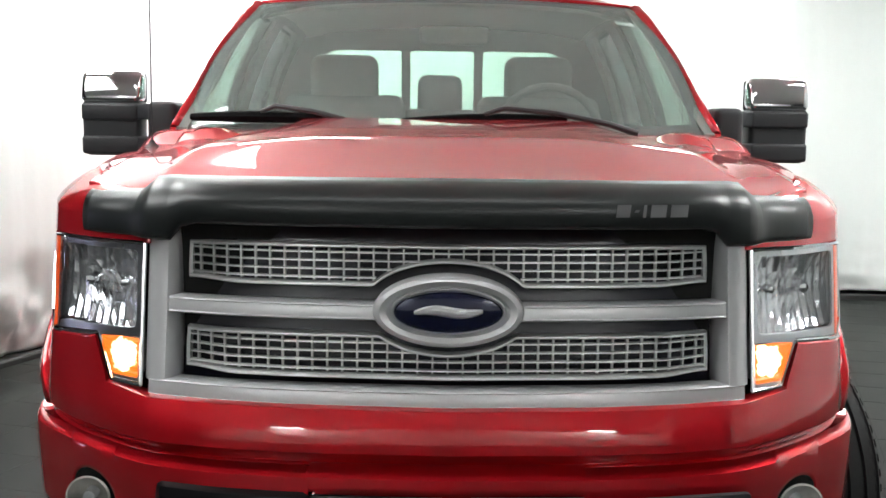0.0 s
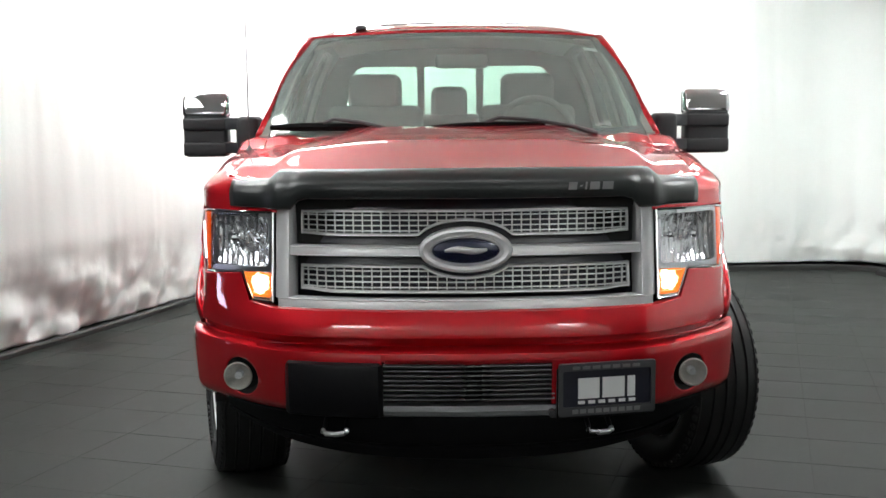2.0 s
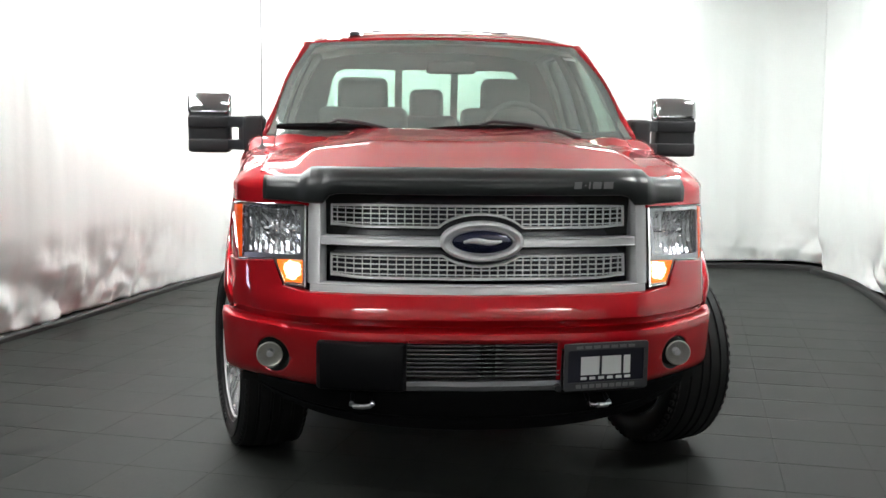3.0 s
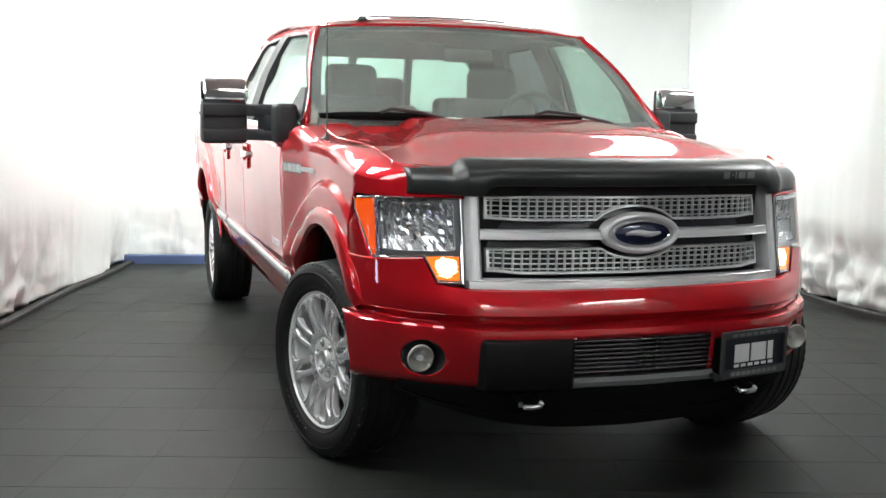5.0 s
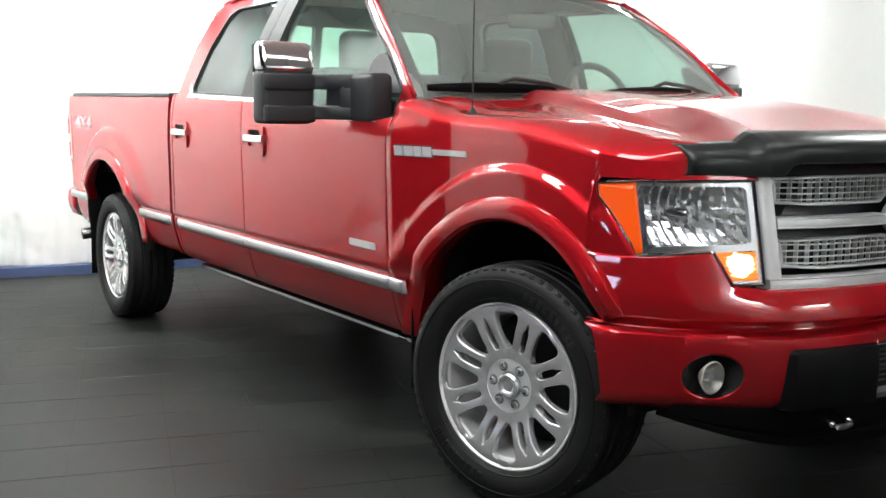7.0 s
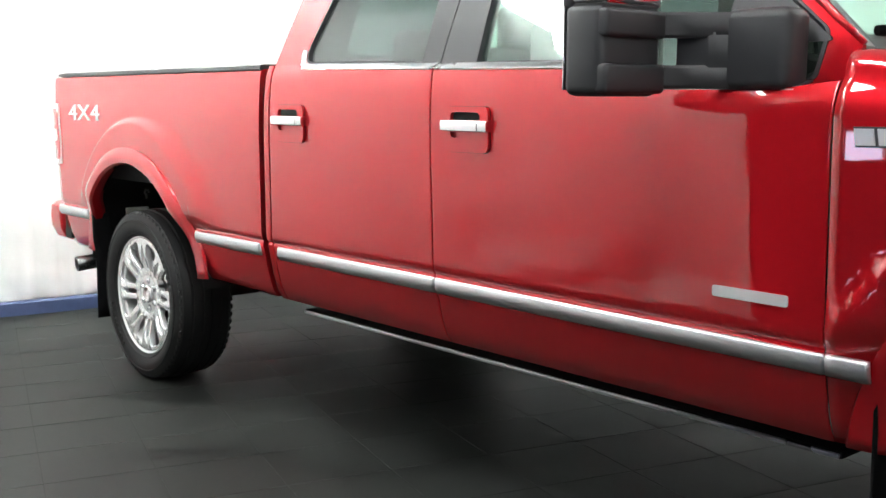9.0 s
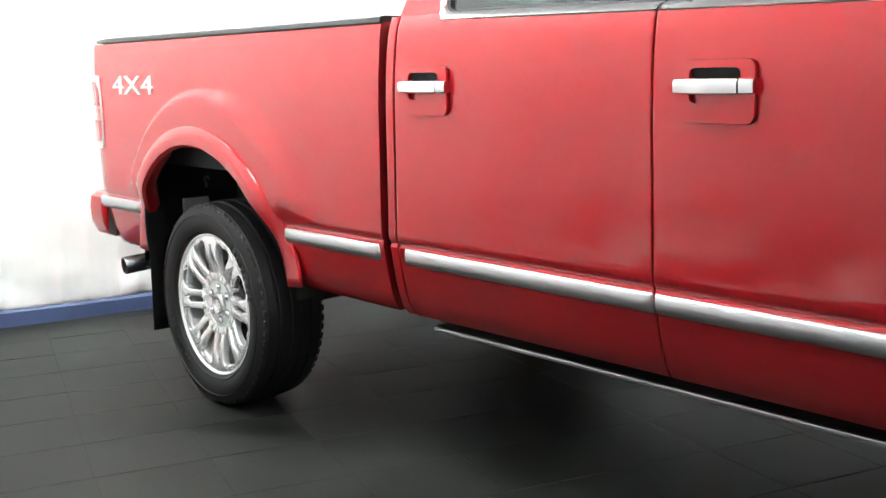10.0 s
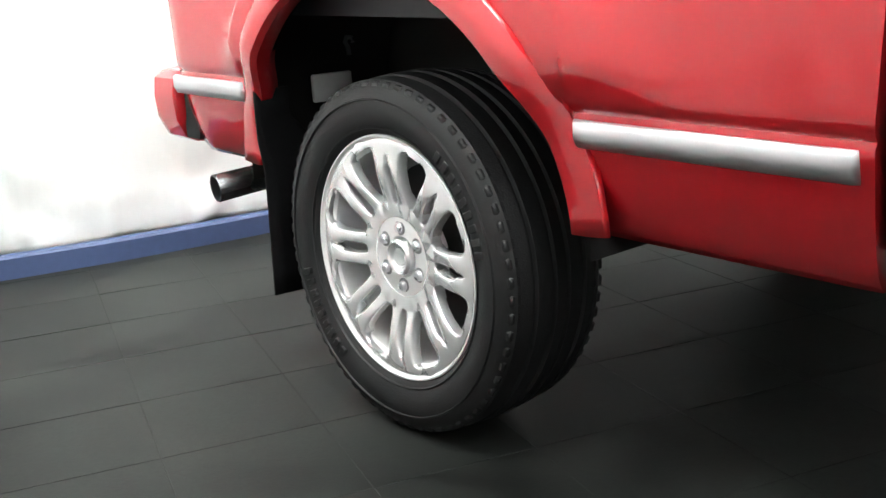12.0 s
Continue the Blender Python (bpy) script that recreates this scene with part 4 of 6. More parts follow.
band(bm, lin(-0.576, -0.262, 24), lambda x: 0.446, lambda x: 0.622, lambda x, z: B(abs(x)) - 0.016 + 0.02 * ease(-0.56, -0.578, x) + 0.015 * ease(-0.275, -0.262, x), [(0.02, 0.0), (0.004, 0.03), (0.0, 0.09), (-0.004, 0.5), (0.0, 0.9), (0.004, 0.96), (0.016, 1.0), (0.06, 1.0), (0.06, 0.0)])
part("bumper_pad", bm, PAD, truck, "plain black plastic bumper pad", rake=True)
bm = bmesh.new()
band(bm, lin(0.28, 0.60, 20), lambda x: 0.436, lambda x: 0.60, lambda x, z: B(abs(x)) - 0.006, [(0.01, 0.0), (0.0, 0.06), (0.0, 0.95), (0.01, 1.0), (0.05, 1.0), (0.05, 0.0)])
part("plate_bracket", bm, PAD, truck, "black number plate bracket", rake=True)
bm = bmesh.new()
band(bm, lin(-0.80, 0.80, 40), lambda x: 0.275 + 0.13 * abs(x / 0.8) ** 2.5, lambda x: 0.45, lambda x, z: B(abs(x)) + 0.035 + 0.36 * (0.45 - z), [(0.02, 0.0), (0.0, 0.05), (0.0, 0.25), (0.012, 0.3), (0.0, 0.35), (0.0, 0.9), (0.01, 1.0), (0.05, 1.0), (0.05, 0.0)])
part("air_dam", bm, FLAP, truck, "black plastic air dam", rake=True)
bm = bmesh.new()
lathe(bm, [(-0.03, 0.0), (-0.03, 0.012), (0.0, 0.012), (0.004, 0.008), (0.004, 0.0)], 14, "Y", (0.262, B(0.262) - 0.02, 0.468))
part("plug", bm, BLACK_PLASTIC, truck, "black block heater plug", rake=True)
for s in (-1, 1):
    bm = bmesh.new()
    tube(bm, [(s * x, y, z) for x, y, z in ((0.379, 0.106, 0.409), (0.378, 0.098, 0.406), (0.386, 0.090, 0.402), (0.415, 0.087, 0.400), (0.444, 0.090, 0.402), (0.452, 0.098, 0.406), (0.451, 0.106, 0.409))], 0.0085, 12)
    hook = part("tow_hook", bm, BRUSHED, truck, "bright steel tow hook", rake=True)
    # shanks get a black colour for the shade they lie in
    for x in (0.381, 0.449):
        bm = bmesh.new()
        tube(bm, [(s * x, 0.104, 0.4085), (s * x, 0.125, 0.414), (s * x, 0.17, 0.424)], 0.0075, 10)
        part("shank", bm, PAD, hook, "hook shank, coloured dark for the shade under the bumper", rake=True)

# number plate with its frame, standing a little off the bumper
PLATE = (lambda u, v, d: (0.436 + 0.155 * u, 0.098 + 0.032 * u + d, 0.540 + 0.083 * v))


def quad(u0, u1, v0, v1):
    return [(u0, v0), (u1, v0), (u1, v1), (u0, v1)]


bm = bmesh.new()
slab(bm, rounded(quad(-1.0, 1.0, -1.0, 1.0), 0.07, 3), lambda u, v, d: PLATE(u, v, d - 0.012), 0.014, [rounded(quad(-0.91, 0.91, -0.66, 0.72), 0.05, 3)])
plate = part("number_plate", bm, PLATE_GREY, truck, "dealer plate with large white letters in grey frame", rake=True)
bm = bmesh.new()
slab(bm, quad(-0.97, 0.97, -0.97, 0.97), lambda u, v, d: PLATE(u, v, d - 0.004), 0.005)
part("plate_panel", bm, BLACK_PRINT, plate, "black plate panel", rake=True)
for u0, u1, v0, v1 in ((-0.60, -0.16, -0.36, 0.42), (-0.10, 0.36, -0.36, 0.42), (0.42, 0.58, -0.36, 0.42), *[(-0.60 + 0.21 * k, -0.46 + 0.21 * k, -0.56, -0.44) for k in range(6)]):
    bm = bmesh.new()
    slab(bm, quad(u0, u1, v0, v1), lambda u, v, d: PLATE(u, v, d - 0.0065), 0.003)
    part("print_bar", bm, WHITE, plate, "white plain bar", rake=True)
for v0, v1, n in ((-0.90, -0.74, 9), (0.78, 0.90, 7)):
    for k in range(n):
        bm = bmesh.new()
        slab(bm, quad(-0.72 + 1.44 * k / n, -0.72 + 1.44 * (k + 0.75) / n, v0, v1), lambda u, v, d: PLATE(u, v, d - 0.0135), 0.002)
        part("frame_bar", bm, GREY_PRINT, plate, "grey plain bar", rake=True)

# ---------------------------------------------------------------- main grille
BARPROF = [(0.05, 0.0), (0.005, 0.0), (0.0, 0.05), (-0.001, 0.10), (0.002, 0.17), (0.0, 0.5), (0.002, 0.83), (-0.001, 0.90), (0.0, 0.95), (0.005, 1.0), (0.05, 1.0)]
bm = bmesh.new()
band(bm, lin(-0.600, 0.600, 60), lambda x: 0.778, lambda x: 0.814, G, BARPROF)
grille = part("main_grille", bm, SATIN, truck, "satin silver grille with two fine mesh inserts", rake=True)
for s in (-1, 1):
    bm = bmesh.new()
    band(bm, [s * v for v in lin(0.142, 0.560, 24)], lambda x: 0.945, lambda x: 0.977, G, BARPROF)
    part("middle_bar", bm, SATIN, grille, rake=True)
    bm = bmesh.new()
    zs = lin(0.811, 1.118, 20)
    rows = []
    for z in zs:
        rows.append([(s * x, G(x, z) + dy, z) for x, dy in ((0.543, 0.075), (0.546, 0.040), (0.556, 0.014), (0.565, 0.001), (0.58, -0.002), (0.604, 0.0), (0.609, 0.006), (0.611, 0.06))])
    grid(bm, rows, closed=True, cap=True)
    bmesh.ops.recalc_face_normals(bm, faces=bm.faces)
    part("side_bar", bm, SATIN, grille, rake=True)
bm = bmesh.new()
grid(bm, [[(x, G(x, z) + 0.085, z) for x in lin(-0.57, 0.57, 20)] for z in lin(0.785, 1.16, 6)])
part("grille_backing", bm, BLACK_PRINT, grille, "black grille backing", rake=True, thick=0.006)


def oval(x, a, b):
    return b * math.sqrt(max(0.0, 1 - (x / a) ** 2))


UP_HI = lambda x: 1.089 - 0.004 * ease(0.40, 0.52, abs(x))
UP_LO = lambda x: max(1.006 + 0.004 * ease(0.40, 0.52, abs(x)), 0.967 + oval(x, 0.166, 0.086))
DN_HI = lambda x: min(0.916 - 0.003 * ease(0.40, 0.52, abs(x)), 0.967 - oval(x, 0.166, 0.086))
DN_LO = lambda x: 0.829 + 0.005 * ease(0.40, 0.52, abs(x))
for nm, lo, hi in (("upper_insert", UP_LO, UP_HI), ("lower_insert", DN_LO, DN_HI)):
    fy = lambda x, z: G(x, z) + 0.022 + 0.02 * ease(0.42, 0.53, abs(x))
    xs = sorted(set(lin(-0.528, 0.528, 70) + lin(-0.18, 0.18, 41)))
    frame_prof = [(0.02, 0.0), (0.002, 0.0), (-0.003, 0.3), (-0.003, 0.7), (0.002, 1.0), (0.02, 1.0)]
    bm = bmesh.new()
    band(bm, xs, lambda x: hi(x) - 0.0085, hi, fy, frame_prof)
    band(bm, xs, lo, lambda x: lo(x) + 0.0085, fy, frame_prof)
    for s in (-1, 1):
        band(bm, [s * 0.521, s * 0.525, s * 0.529], lo, hi, fy, frame_prof)
    ins = part(nm, bm, ALLOY, grille, rake=True)
    bm = bmesh.new()
    for k in range(-17, 18):
        x = 0.0297 * k
        a, b = lo(x) + 0.004, hi(x) - 0.004
        if b - a > 0.012:
            box(bm, x - 0.0019, x + 0.0019, fy(x, (a + b) / 2) + 0.004, fy(x, (a + b) / 2) + 0.018, a, b)
    zlo, zhi = lo(0.3), hi(0.3)
    for k in (1, 2, 3, 4):
        z = zlo + (zhi - zlo) * (k + 0.05) / 5.1
        seg = [x for x in lin(-0.523, 0.523, 100) if lo(x) + 0.004 < z < hi(x) - 0.004]
        runs = [[]]
        for x in seg:
            if runs[-1] and x - runs[-1][-1] > 0.02:
                runs.append([])
            runs[-1].append(x)
        for run in runs:
            if len(run) > 2:
                band(bm, run, lambda x: z - 0.0015, lambda x: z + 0.0015, fy, [(0.0, 0.0), (0.0, 1.0), (0.014, 1.0), (0.014, 0.0)])
    part("mesh_grid", bm, ALLOY, ins, "fine silver mesh bars", rake=True, smooth=False)


def oval_ring(bm, cx, cy, cz, prof, n=64):
    """prof: (half width, half height, y) round the emblem's centre."""
    rows = []
    for k in range(n + 1):
        a = 2 * math.pi * k / n
        rows.append([(cx + w * math.cos(a), cy + y, cz + h * math.sin(a)) for w, h, y in prof])
    grid(bm, rows)
    bmesh.ops.remove_doubles(bm, verts=bm.verts, dist=1e-5)
    bmesh.ops.recalc_face_normals(bm, faces=bm.faces)
    return bm


bm = oval_ring(bmesh.new(), 0, 0.15, 0.967, [(0.145, 0.070, 0.05), (0.147, 0.072, 0.012), (0.143, 0.068, 0.0), (0.133, 0.060, -0.006), (0.120, 0.051, -0.002), (0.112, 0.046, 0.012), (0.0, 0.0, 0.014)])
emblem = part("emblem", bm, SATIN, grille, "oval blue emblem in silver ring", rake=True)
bm = oval_ring(bmesh.new(), 0, 0.15, 0.967, [(0.109, 0.043, 0.012), (0.108, 0.042, 0.002), (0.105, 0.0395, -0.002), (0.102, 0.037, 0.002)])
part("emblem_rim", bm, CHROME, emblem, rake=True)
bm = oval_ring(bmesh.new(), 0, 0.15, 0.967, [(0.104, 0.0385, 0.004), (0.085, 0.031, 0.0005), (0.05, 0.02, -0.002), (0.0, 0.0, -0.003)])
part("emblem_field", bm, BADGE_BLUE, emblem, "dark blue enamel", rake=True)
bm = bmesh.new()                                    # plain silver ribbon in place of the maker's script
rows = []
for k in range(61):
    t = k / 60
    x = -0.066 + 0.132 * t
    w = 0.003 + 0.0075 * math.sin(math.pi * t) ** 0.7
    zc = 0.966 + 0.004 * math.sin(t * 6.3) + 0.004 * t
    rows.append([(x, 0.1455, zc - w), (x, 0.1425, zc - w * 0.5), (x, 0.1425, zc + w * 0.5), (x, 0.1455, zc + w)])
grid(bm, rows)
part("emblem_ribbon", bm, SATIN, emblem, "plain silver ribbon", rake=True, thick=0.002)

# ---------------------------------------------------------------- smoked shield on the hood's edge
SH_LO = tab([0, 0.50, 0.53, 0.555, 0.62, 0.645, 0.78], [1.128, 1.128, 1.120, 1.092, 1.092, 1.094, 1.094])
SH_HI = tab([0, 0.575, 0.600, 0.635, 0.70, 0.78], [1.217, 1.214, 1.211, 1.184, 1.180, 1.176])
xs = sorted(set(lin(-0.775, 0.775, 80) + [s * v for s in (-1, 1) for v in (0.50, 0.515, 0.53, 0.542, 0.555, 0.575, 0.6, 0.61, 0.62, 0.635, 0.645)]))
bm = bmesh.new()
rows = []
for x in xs:
    a, b = SH_LO(abs(x)), SH_HI(abs(x))
    out = 0.042 - 0.020 * ease(0.60, 0.66, abs(x))
    row = []
    for t, dy in ((0.0, 0.012), (0.04, 0.002), (0.10, 0.0), (0.3, -0.004), (0.5, -0.002), (0.65, 0.008), (0.78, 0.024), (0.88, 0.045), (0.95, 0.068), (1.0, 0.098)):
        z = a + (b - a) * t
        row.append((x, G(x, 1.12) - out + dy * (1.0 - 0.3 * ease(0.6, 0.66, abs(x))), z))
    rows.append(row)
grid(bm, rows)
shield = part("hood_shield", bm, SMOKE, truck, "smoked dark acrylic bug shield", rake=True, thick=0.004, sharp=60)
SHF = lambda u, v, d: (u, G(u, 1.12) - 0.0505 + 0.012 * ease(1.165, 1.20, v) + d, v)
w0 = 0.317
for k, (w, lo, hi) in enumerate([(0.030, 0, 1), (0.011, 0.4, 0.6), (0.009, 0, 1), (0.034, 0, 1), (0.038, 0, 1)]):
    bm = bmesh.new()
    slab(bm, [(w0 + 0.003, 1.152 + 0.024 * lo), (w0 + w, 1.152 + 0.024 * lo), (w0 + w + 0.003, 1.152 + 0.024 * hi), (w0 + 0.006, 1.152 + 0.024 * hi)], SHF, 0.001)
    part("print_bar", bm, GREY_PRINT, shield, "grey plain bar", rake=True)
    w0 += w + 0.006
for x in (-0.35, -0.15, 0.13, 0.33):
    bm = bmesh.new()
    lathe(bm, [(-0.004, 0.0), (-0.004, 0.004), (0.0, 0.0055), (0.01, 0.0055)], 10, "Y", (x, G(x, 1.12) + 0.03, 1.132))
    part("clip", bm, SATIN, shield, "small metal clip", rake=True)


# ---------------------------------------------------------------- head lamps
def make_head_lamp(s):
    low = tab([0.616, 0.690, 0.728, 0.874, 0.906, 0.912], [0.797, 0.797, 0.884, 0.866, 1.02, 1.03])
    high = tab([0.616, 0.86, 0.912], [1.078, 1.072, 1.062])
    cols = sorted(set(lin(0.618, 0.908, 34) + [0.690, 0.70, 0.71, 0.728]))
    # back of the housing
    bm = bmesh.new()
    grid(bm, [[(s * x, G(x, z) + 0.085 - 0.07 * ease(0.86, 0.91, x), z) for z in [low(x) + (high(x) - low(x)) * k / 12 for k in range(13)]] for x in cols])
    rim = [(x, low(x)) for x in cols] + [(x, high(x)) for x in cols[::-1]]
    bm2 = bmesh.new()
    rows = [[(s * x, G(x, z) + d, z) for d in (0.003, 0.09 - 0.07 * ease(0.86, 0.91, x))] for x, z in rim + rim[:1]]
    grid(bm2, rows)
    lamp = part("head_lamp", bm, MIRROR, truck, "clear head lamp with chrome reflector and lit amber signal", rake=True)
    part("housing_wall", bm2, CHROME, lamp, rake=True)
    # facetted reflector behind the cover, with a bulb and its shield
    rng = random.Random(17)
    bm = bmesh.new()
    rows = []
    for i in range(23):
        x = 0.628 + 0.230 * i / 22
        row = []
        for j in range(12):
            z = 0.896 + 0.168 * j / 11
            d = 0.066 * max(0.0, 1 - ((x - 0.765) / 0.135) ** 2) * max(0.2, 1 - ((z - 0.985) / 0.11) ** 2)
            flute = 0.005 * (i % 2)
            row.append((s * x, G(x, z) + 0.012 + d + flute + rng.uniform(-0.0035, 0.0035), z))
        rows.append(row)
    grid(bm, rows)
    bowl = part("reflector", orient(bm, (0, -1, 0)), MIRROR, lamp, "facetted chrome reflector", rake=True, smooth=False)
    for cx, cz, rr in ((0.765, 0.985, 0.016), (0.675, 0.99, 0.011)):
        bm = bmesh.new()
        lathe(bm, [(-0.034, 0.0), (-0.032, rr * 0.6), (-0.018, rr * 0.95), (0.0, rr), (0.04, rr), (0.04, 0.0)], 16, "Y", (s * cx, G(cx, cz) + 0.046, cz))
        part("bulb_cap", bm, CHROME, bowl, "chrome bulb cap", rake=True)
    # bright bezel round the main chamber and the signal
    bm = bmesh.new()
    face_out = rounded([(0.621, 0.801), (0.692, 0.801), (0.731, 0.888), (0.8655, 0.873), (0.8655, 1.070), (0.621, 1.074)], 0.004, 2)
    main_hole = rounded([(0.634, 0.905), (0.853, 0.893), (0.853, 1.058), (0.634, 1.062)], 0.016, 4)
    small_hole = rounded([(0.627, 0.807), (0.690, 0.807), (0.725, 0.881), (0.627, 0.890)], 0.006, 3)
    slab(bm, dense(face_out, 0.02), lambda u, v, d: (s * u, G(u, v) + 0.002 + d, v), 0.012, [dense(main_hole, 0.02), dense(small_hole, 0.02)])
    part("bezel", bm, BRUSHED, lamp, "bright silver lamp bezel", rake=True)
    bm = bmesh.new()                                  # wall between the main chamber and the marker
    grid(bm, [[(s * 0.861, G(0.861, z) + d, z) for z in lin(0.872, 1.068, 5)] for d in (0.004, 0.03, 0.075)])
    part("divider", bm, DULL_GREY, lamp, "grey divider wall", rake=True, thick=0.003)
    # amber wrap-round marker
    bm = bmesh.new()
    grid(bm, [[(s * x, G(x, z) + 0.004, z) for z in [low(x) + 0.006 + (high(x) - low(x) - 0.012) * k / 10 for k in range(11)]] for x in lin(0.862, 0.905, 10)])
    part("side_marker", bm, MARKER, lamp, "lit amber side marker lens", rake=True, thick=0.004)
    # lit turn signal
    bm = bmesh.new()
    grid(bm, [[(s * x, G(x, z) + 0.006 + 0.003 * math.sin(z * 500), z) for z in [low(x) + 0.008 + (0.884 - low(x) - 0.008) * k / 24 for k in range(25)]] for x in lin(0.624, 0.724, 16)])
    part("turn_signal", bm, SIGNAL, lamp, "lit amber turn signal lens", rake=True, thick=0.003)
    bm = bmesh.new()
    edge_x = tab([0.852, 0.866, 1.02, 1.03, 1.08], [0.871, 0.874, 0.906, 0.909, 0.909])
    rows = []
    for z in lin(0.852, 1.066, 14):
        a, b = Vector((edge_x(z), G(edge_x(z), z) + 0.001)), Vector((fender_x(0.63, z) - 0.003, 0.632))
        rows.append([(s * (a.lerp(b, t).x + 0.05 * (b - a).length * math.sin(math.pi * t)), a.lerp(b, t).y, z) for t in lin(0, 1, 8)])
    grid(bm, rows)
    part("lamp_corner", bm, PAINT, lamp, "painted corner behind the lamp", rake=True, thick=0.004)
    # clear cover and its dark edge
    bm = bmesh.new()
    grid(bm, [[(s * x, G(x, z) - 0.004, z) for z in [low(x) + (high(x) - low(x)) * k / 12 for k in range(13)]] for x in cols])
    part("lens", orient(bm, (0, -1, 0)), LENS, lamp, rake=True).visible_shadow = False
    bm = bmesh.new()
    edge = [Vector((s * x, G(x, z) - 0.002, z)) for x, z in rim]
    tube(bm, edge + edge[:1], 0.0045, 6)
    part("lens_edge", bm, CHROME, lamp, rake=True)
    return lamp


for s in (-1, 1):
    make_head_lamp(s)

# ---------------------------------------------------------------- wheels
TYRE_R = 0.391


def wheel_meshes():
    prof = [(-0.10, 0.262), (-0.118, 0.275), (-0.133, 0.305), (-0.138, 0.335), (-0.134, 0.365), (-0.122, 0.388), (-0.112, 0.396)]
    slim = lambda r: r - 0.013 * max(0.0, (r - 0.275) / 0.129)
    ring = prof + [(-0.108, 0.391), (-0.075, 0.399), (-0.072, 0.392), (-0.064, 0.392), (-0.061, 0.401), (-0.026, 0.403), (-0.023, 0.395), (-0.015, 0.395), (-0.012, 0.404), (0.012, 0.404), (0.015, 0.395), (0.023, 0.395), (0.026, 0.403), (0.061, 0.401), (0.064, 0.392), (0.072, 0.392), (0.075, 0.399), (0.108, 0.391)] + [(-u, r) for u, r in prof[::-1]]
    ring = [(u, slim(r)) for u, r in ring]
    tyre = bmesh.new()
    lathe(tyre, ring, 96)
    for k in range(66):                               # shoulder blocks
        a = 2 * math.pi * k / 66
        for sd in (-1, 1):
            b2 = bmesh.new()
            box(b2, sd * 0.110 - 0.020, sd * 0.110 + 0.0155, -0.0125, 0.0125, 0.352, 0.3805, 0.004, 1)
            bmesh.ops.rotate(b2, cent=(0, 0, 0), matrix=Matrix.Rotation(-a + 0.02 * sd, 3, "X"), verts=b2.verts)
            me = bpy.data.meshes.new("tmp")
            b2.to_mesh(me)
            b2.free()
            tyre.from_mesh(me)
            bpy.data.meshes.remove(me)
    for r, u in ((0.285, 0.1255), (0.344, 0.1385)):       # moulded rings on the wall
        lathe_bm = bmesh.new()
        lathe(lathe_bm, [(u - 0.004, r - 0.003), (u + 0.0015, r - 0.001), (u + 0.0015, r + 0.001), (u - 0.004, r + 0.003)], 72)
        me = bpy.data.meshes.new("tmp")
        lathe_bm.to_mesh(me)
        lathe_bm.free()
        tyre.from_mesh(me)
        bpy.data.meshes.remove(me)
    for k in range(9):                                # worn, unreadable moulded lettering as plain bars
        for base in (0.5, 3.6):
            a = base + k * 0.085
            b2 = bmesh.new()
            box(b2, 0.130, 0.1395, -0.008, 0.008, 0.300, 0.328, 0.002, 1)
            bmesh.ops.rotate(b2, cent=(0, 0, 0), matrix=Matrix.Rotation(a, 3, "X"), verts=b2.verts)
            me = bpy.data.meshes.new("tmp")
            b2.to_mesh(me)
            b2.free()
            tyre.from_mesh(me)
            bpy.data.meshes.remove(me)
    rim = bmesh.new()
    lathe(rim, [(0.094, 0.236), (0.104, 0.250), (0.111, 0.2625), (0.116, 0.2655), (0.116, 0.2690), (0.108, 0.270), (0.104, 0.266), (-0.11, 0.262), (-0.11, 0.225), (-0.03, 0.228), (0.03, 0.230), (0.07, 0.2335), (0.094, 0.236)], 80)
    # one of eight twin spokes: from the middle of one opening to the middle of the next, with a slot down its centre
    pol = lambda r, deg: (r * math.sin(radians(deg)), r * math.cos(radians(deg)))
    half = [pol(0.2615, d) for d in lin(0, 22.5, 7)] + [pol(0.244, 22.5), pol(0.2435, 17.0), pol(0.241, 13.6), pol(0.234, 11.6), pol(0.216, 10.9), pol(0.192, 11.7), pol(0.167, 13.0), pol(0.147, 14.6), pol(0.132, 16.8), pol(0.123, 19.4), pol(0.120, 22.5), pol(0.088, 22.5)] + [pol(0.088, d) for d in (15, 7.5)]
    outline = half + [pol(0.088, 0)] + [(-u, v) for u, v in half[:0:-1]]
    hole = [(0.0, 0.118), (0.0062, 0.1205), (0.0098, 0.128), (0.0115, 0.150), (0.0118, 0.182), (0.0105, 0.198), (0.0045, 0.206), (0.0030, 0.222), (0.0, 0.226)]
    hole += [(-u, v) for u, v in hole[-2:0:-1]]
    face = lambda r: 0.090 + 0.022 * ease(0.09, 0.20, r) - 0.001 * ease(0.23, 0.262, r)
    spoke = bmesh.new()
    slab(spoke, outline, lambda u, v, d: (face(math.hypot(u, v)) - d, u, v), 0.030, [hole])
    crisp = [e for e in spoke.edges if len(e.link_faces) == 2 and e.calc_face_angle(0) > 1.0 and all(v.co.x > 0.07 and math.hypot(v.co.y, v.co.z) > 0.1 for v in e.verts) and all(abs(abs(math.degrees(math.atan2(v.co.y, v.co.z))) - 22.5) > 0.4 for v in e.verts)]
    bmesh.ops.bevel(spoke, geom=crisp, offset=0.0055, segments=3, affect="EDGES", profile=0.5, clamp_overlap=True)
    hub = bmesh.new()
    lathe(hub, [(0.03, 0.092), (0.082, 0.092), (0.0865, 0.089), (0.0875, 0.084), (0.086, 0.052), (0.086, 0.046), (0.06, 0.042), (0.03, 0.0)], 48)
    cap = bmesh.new()
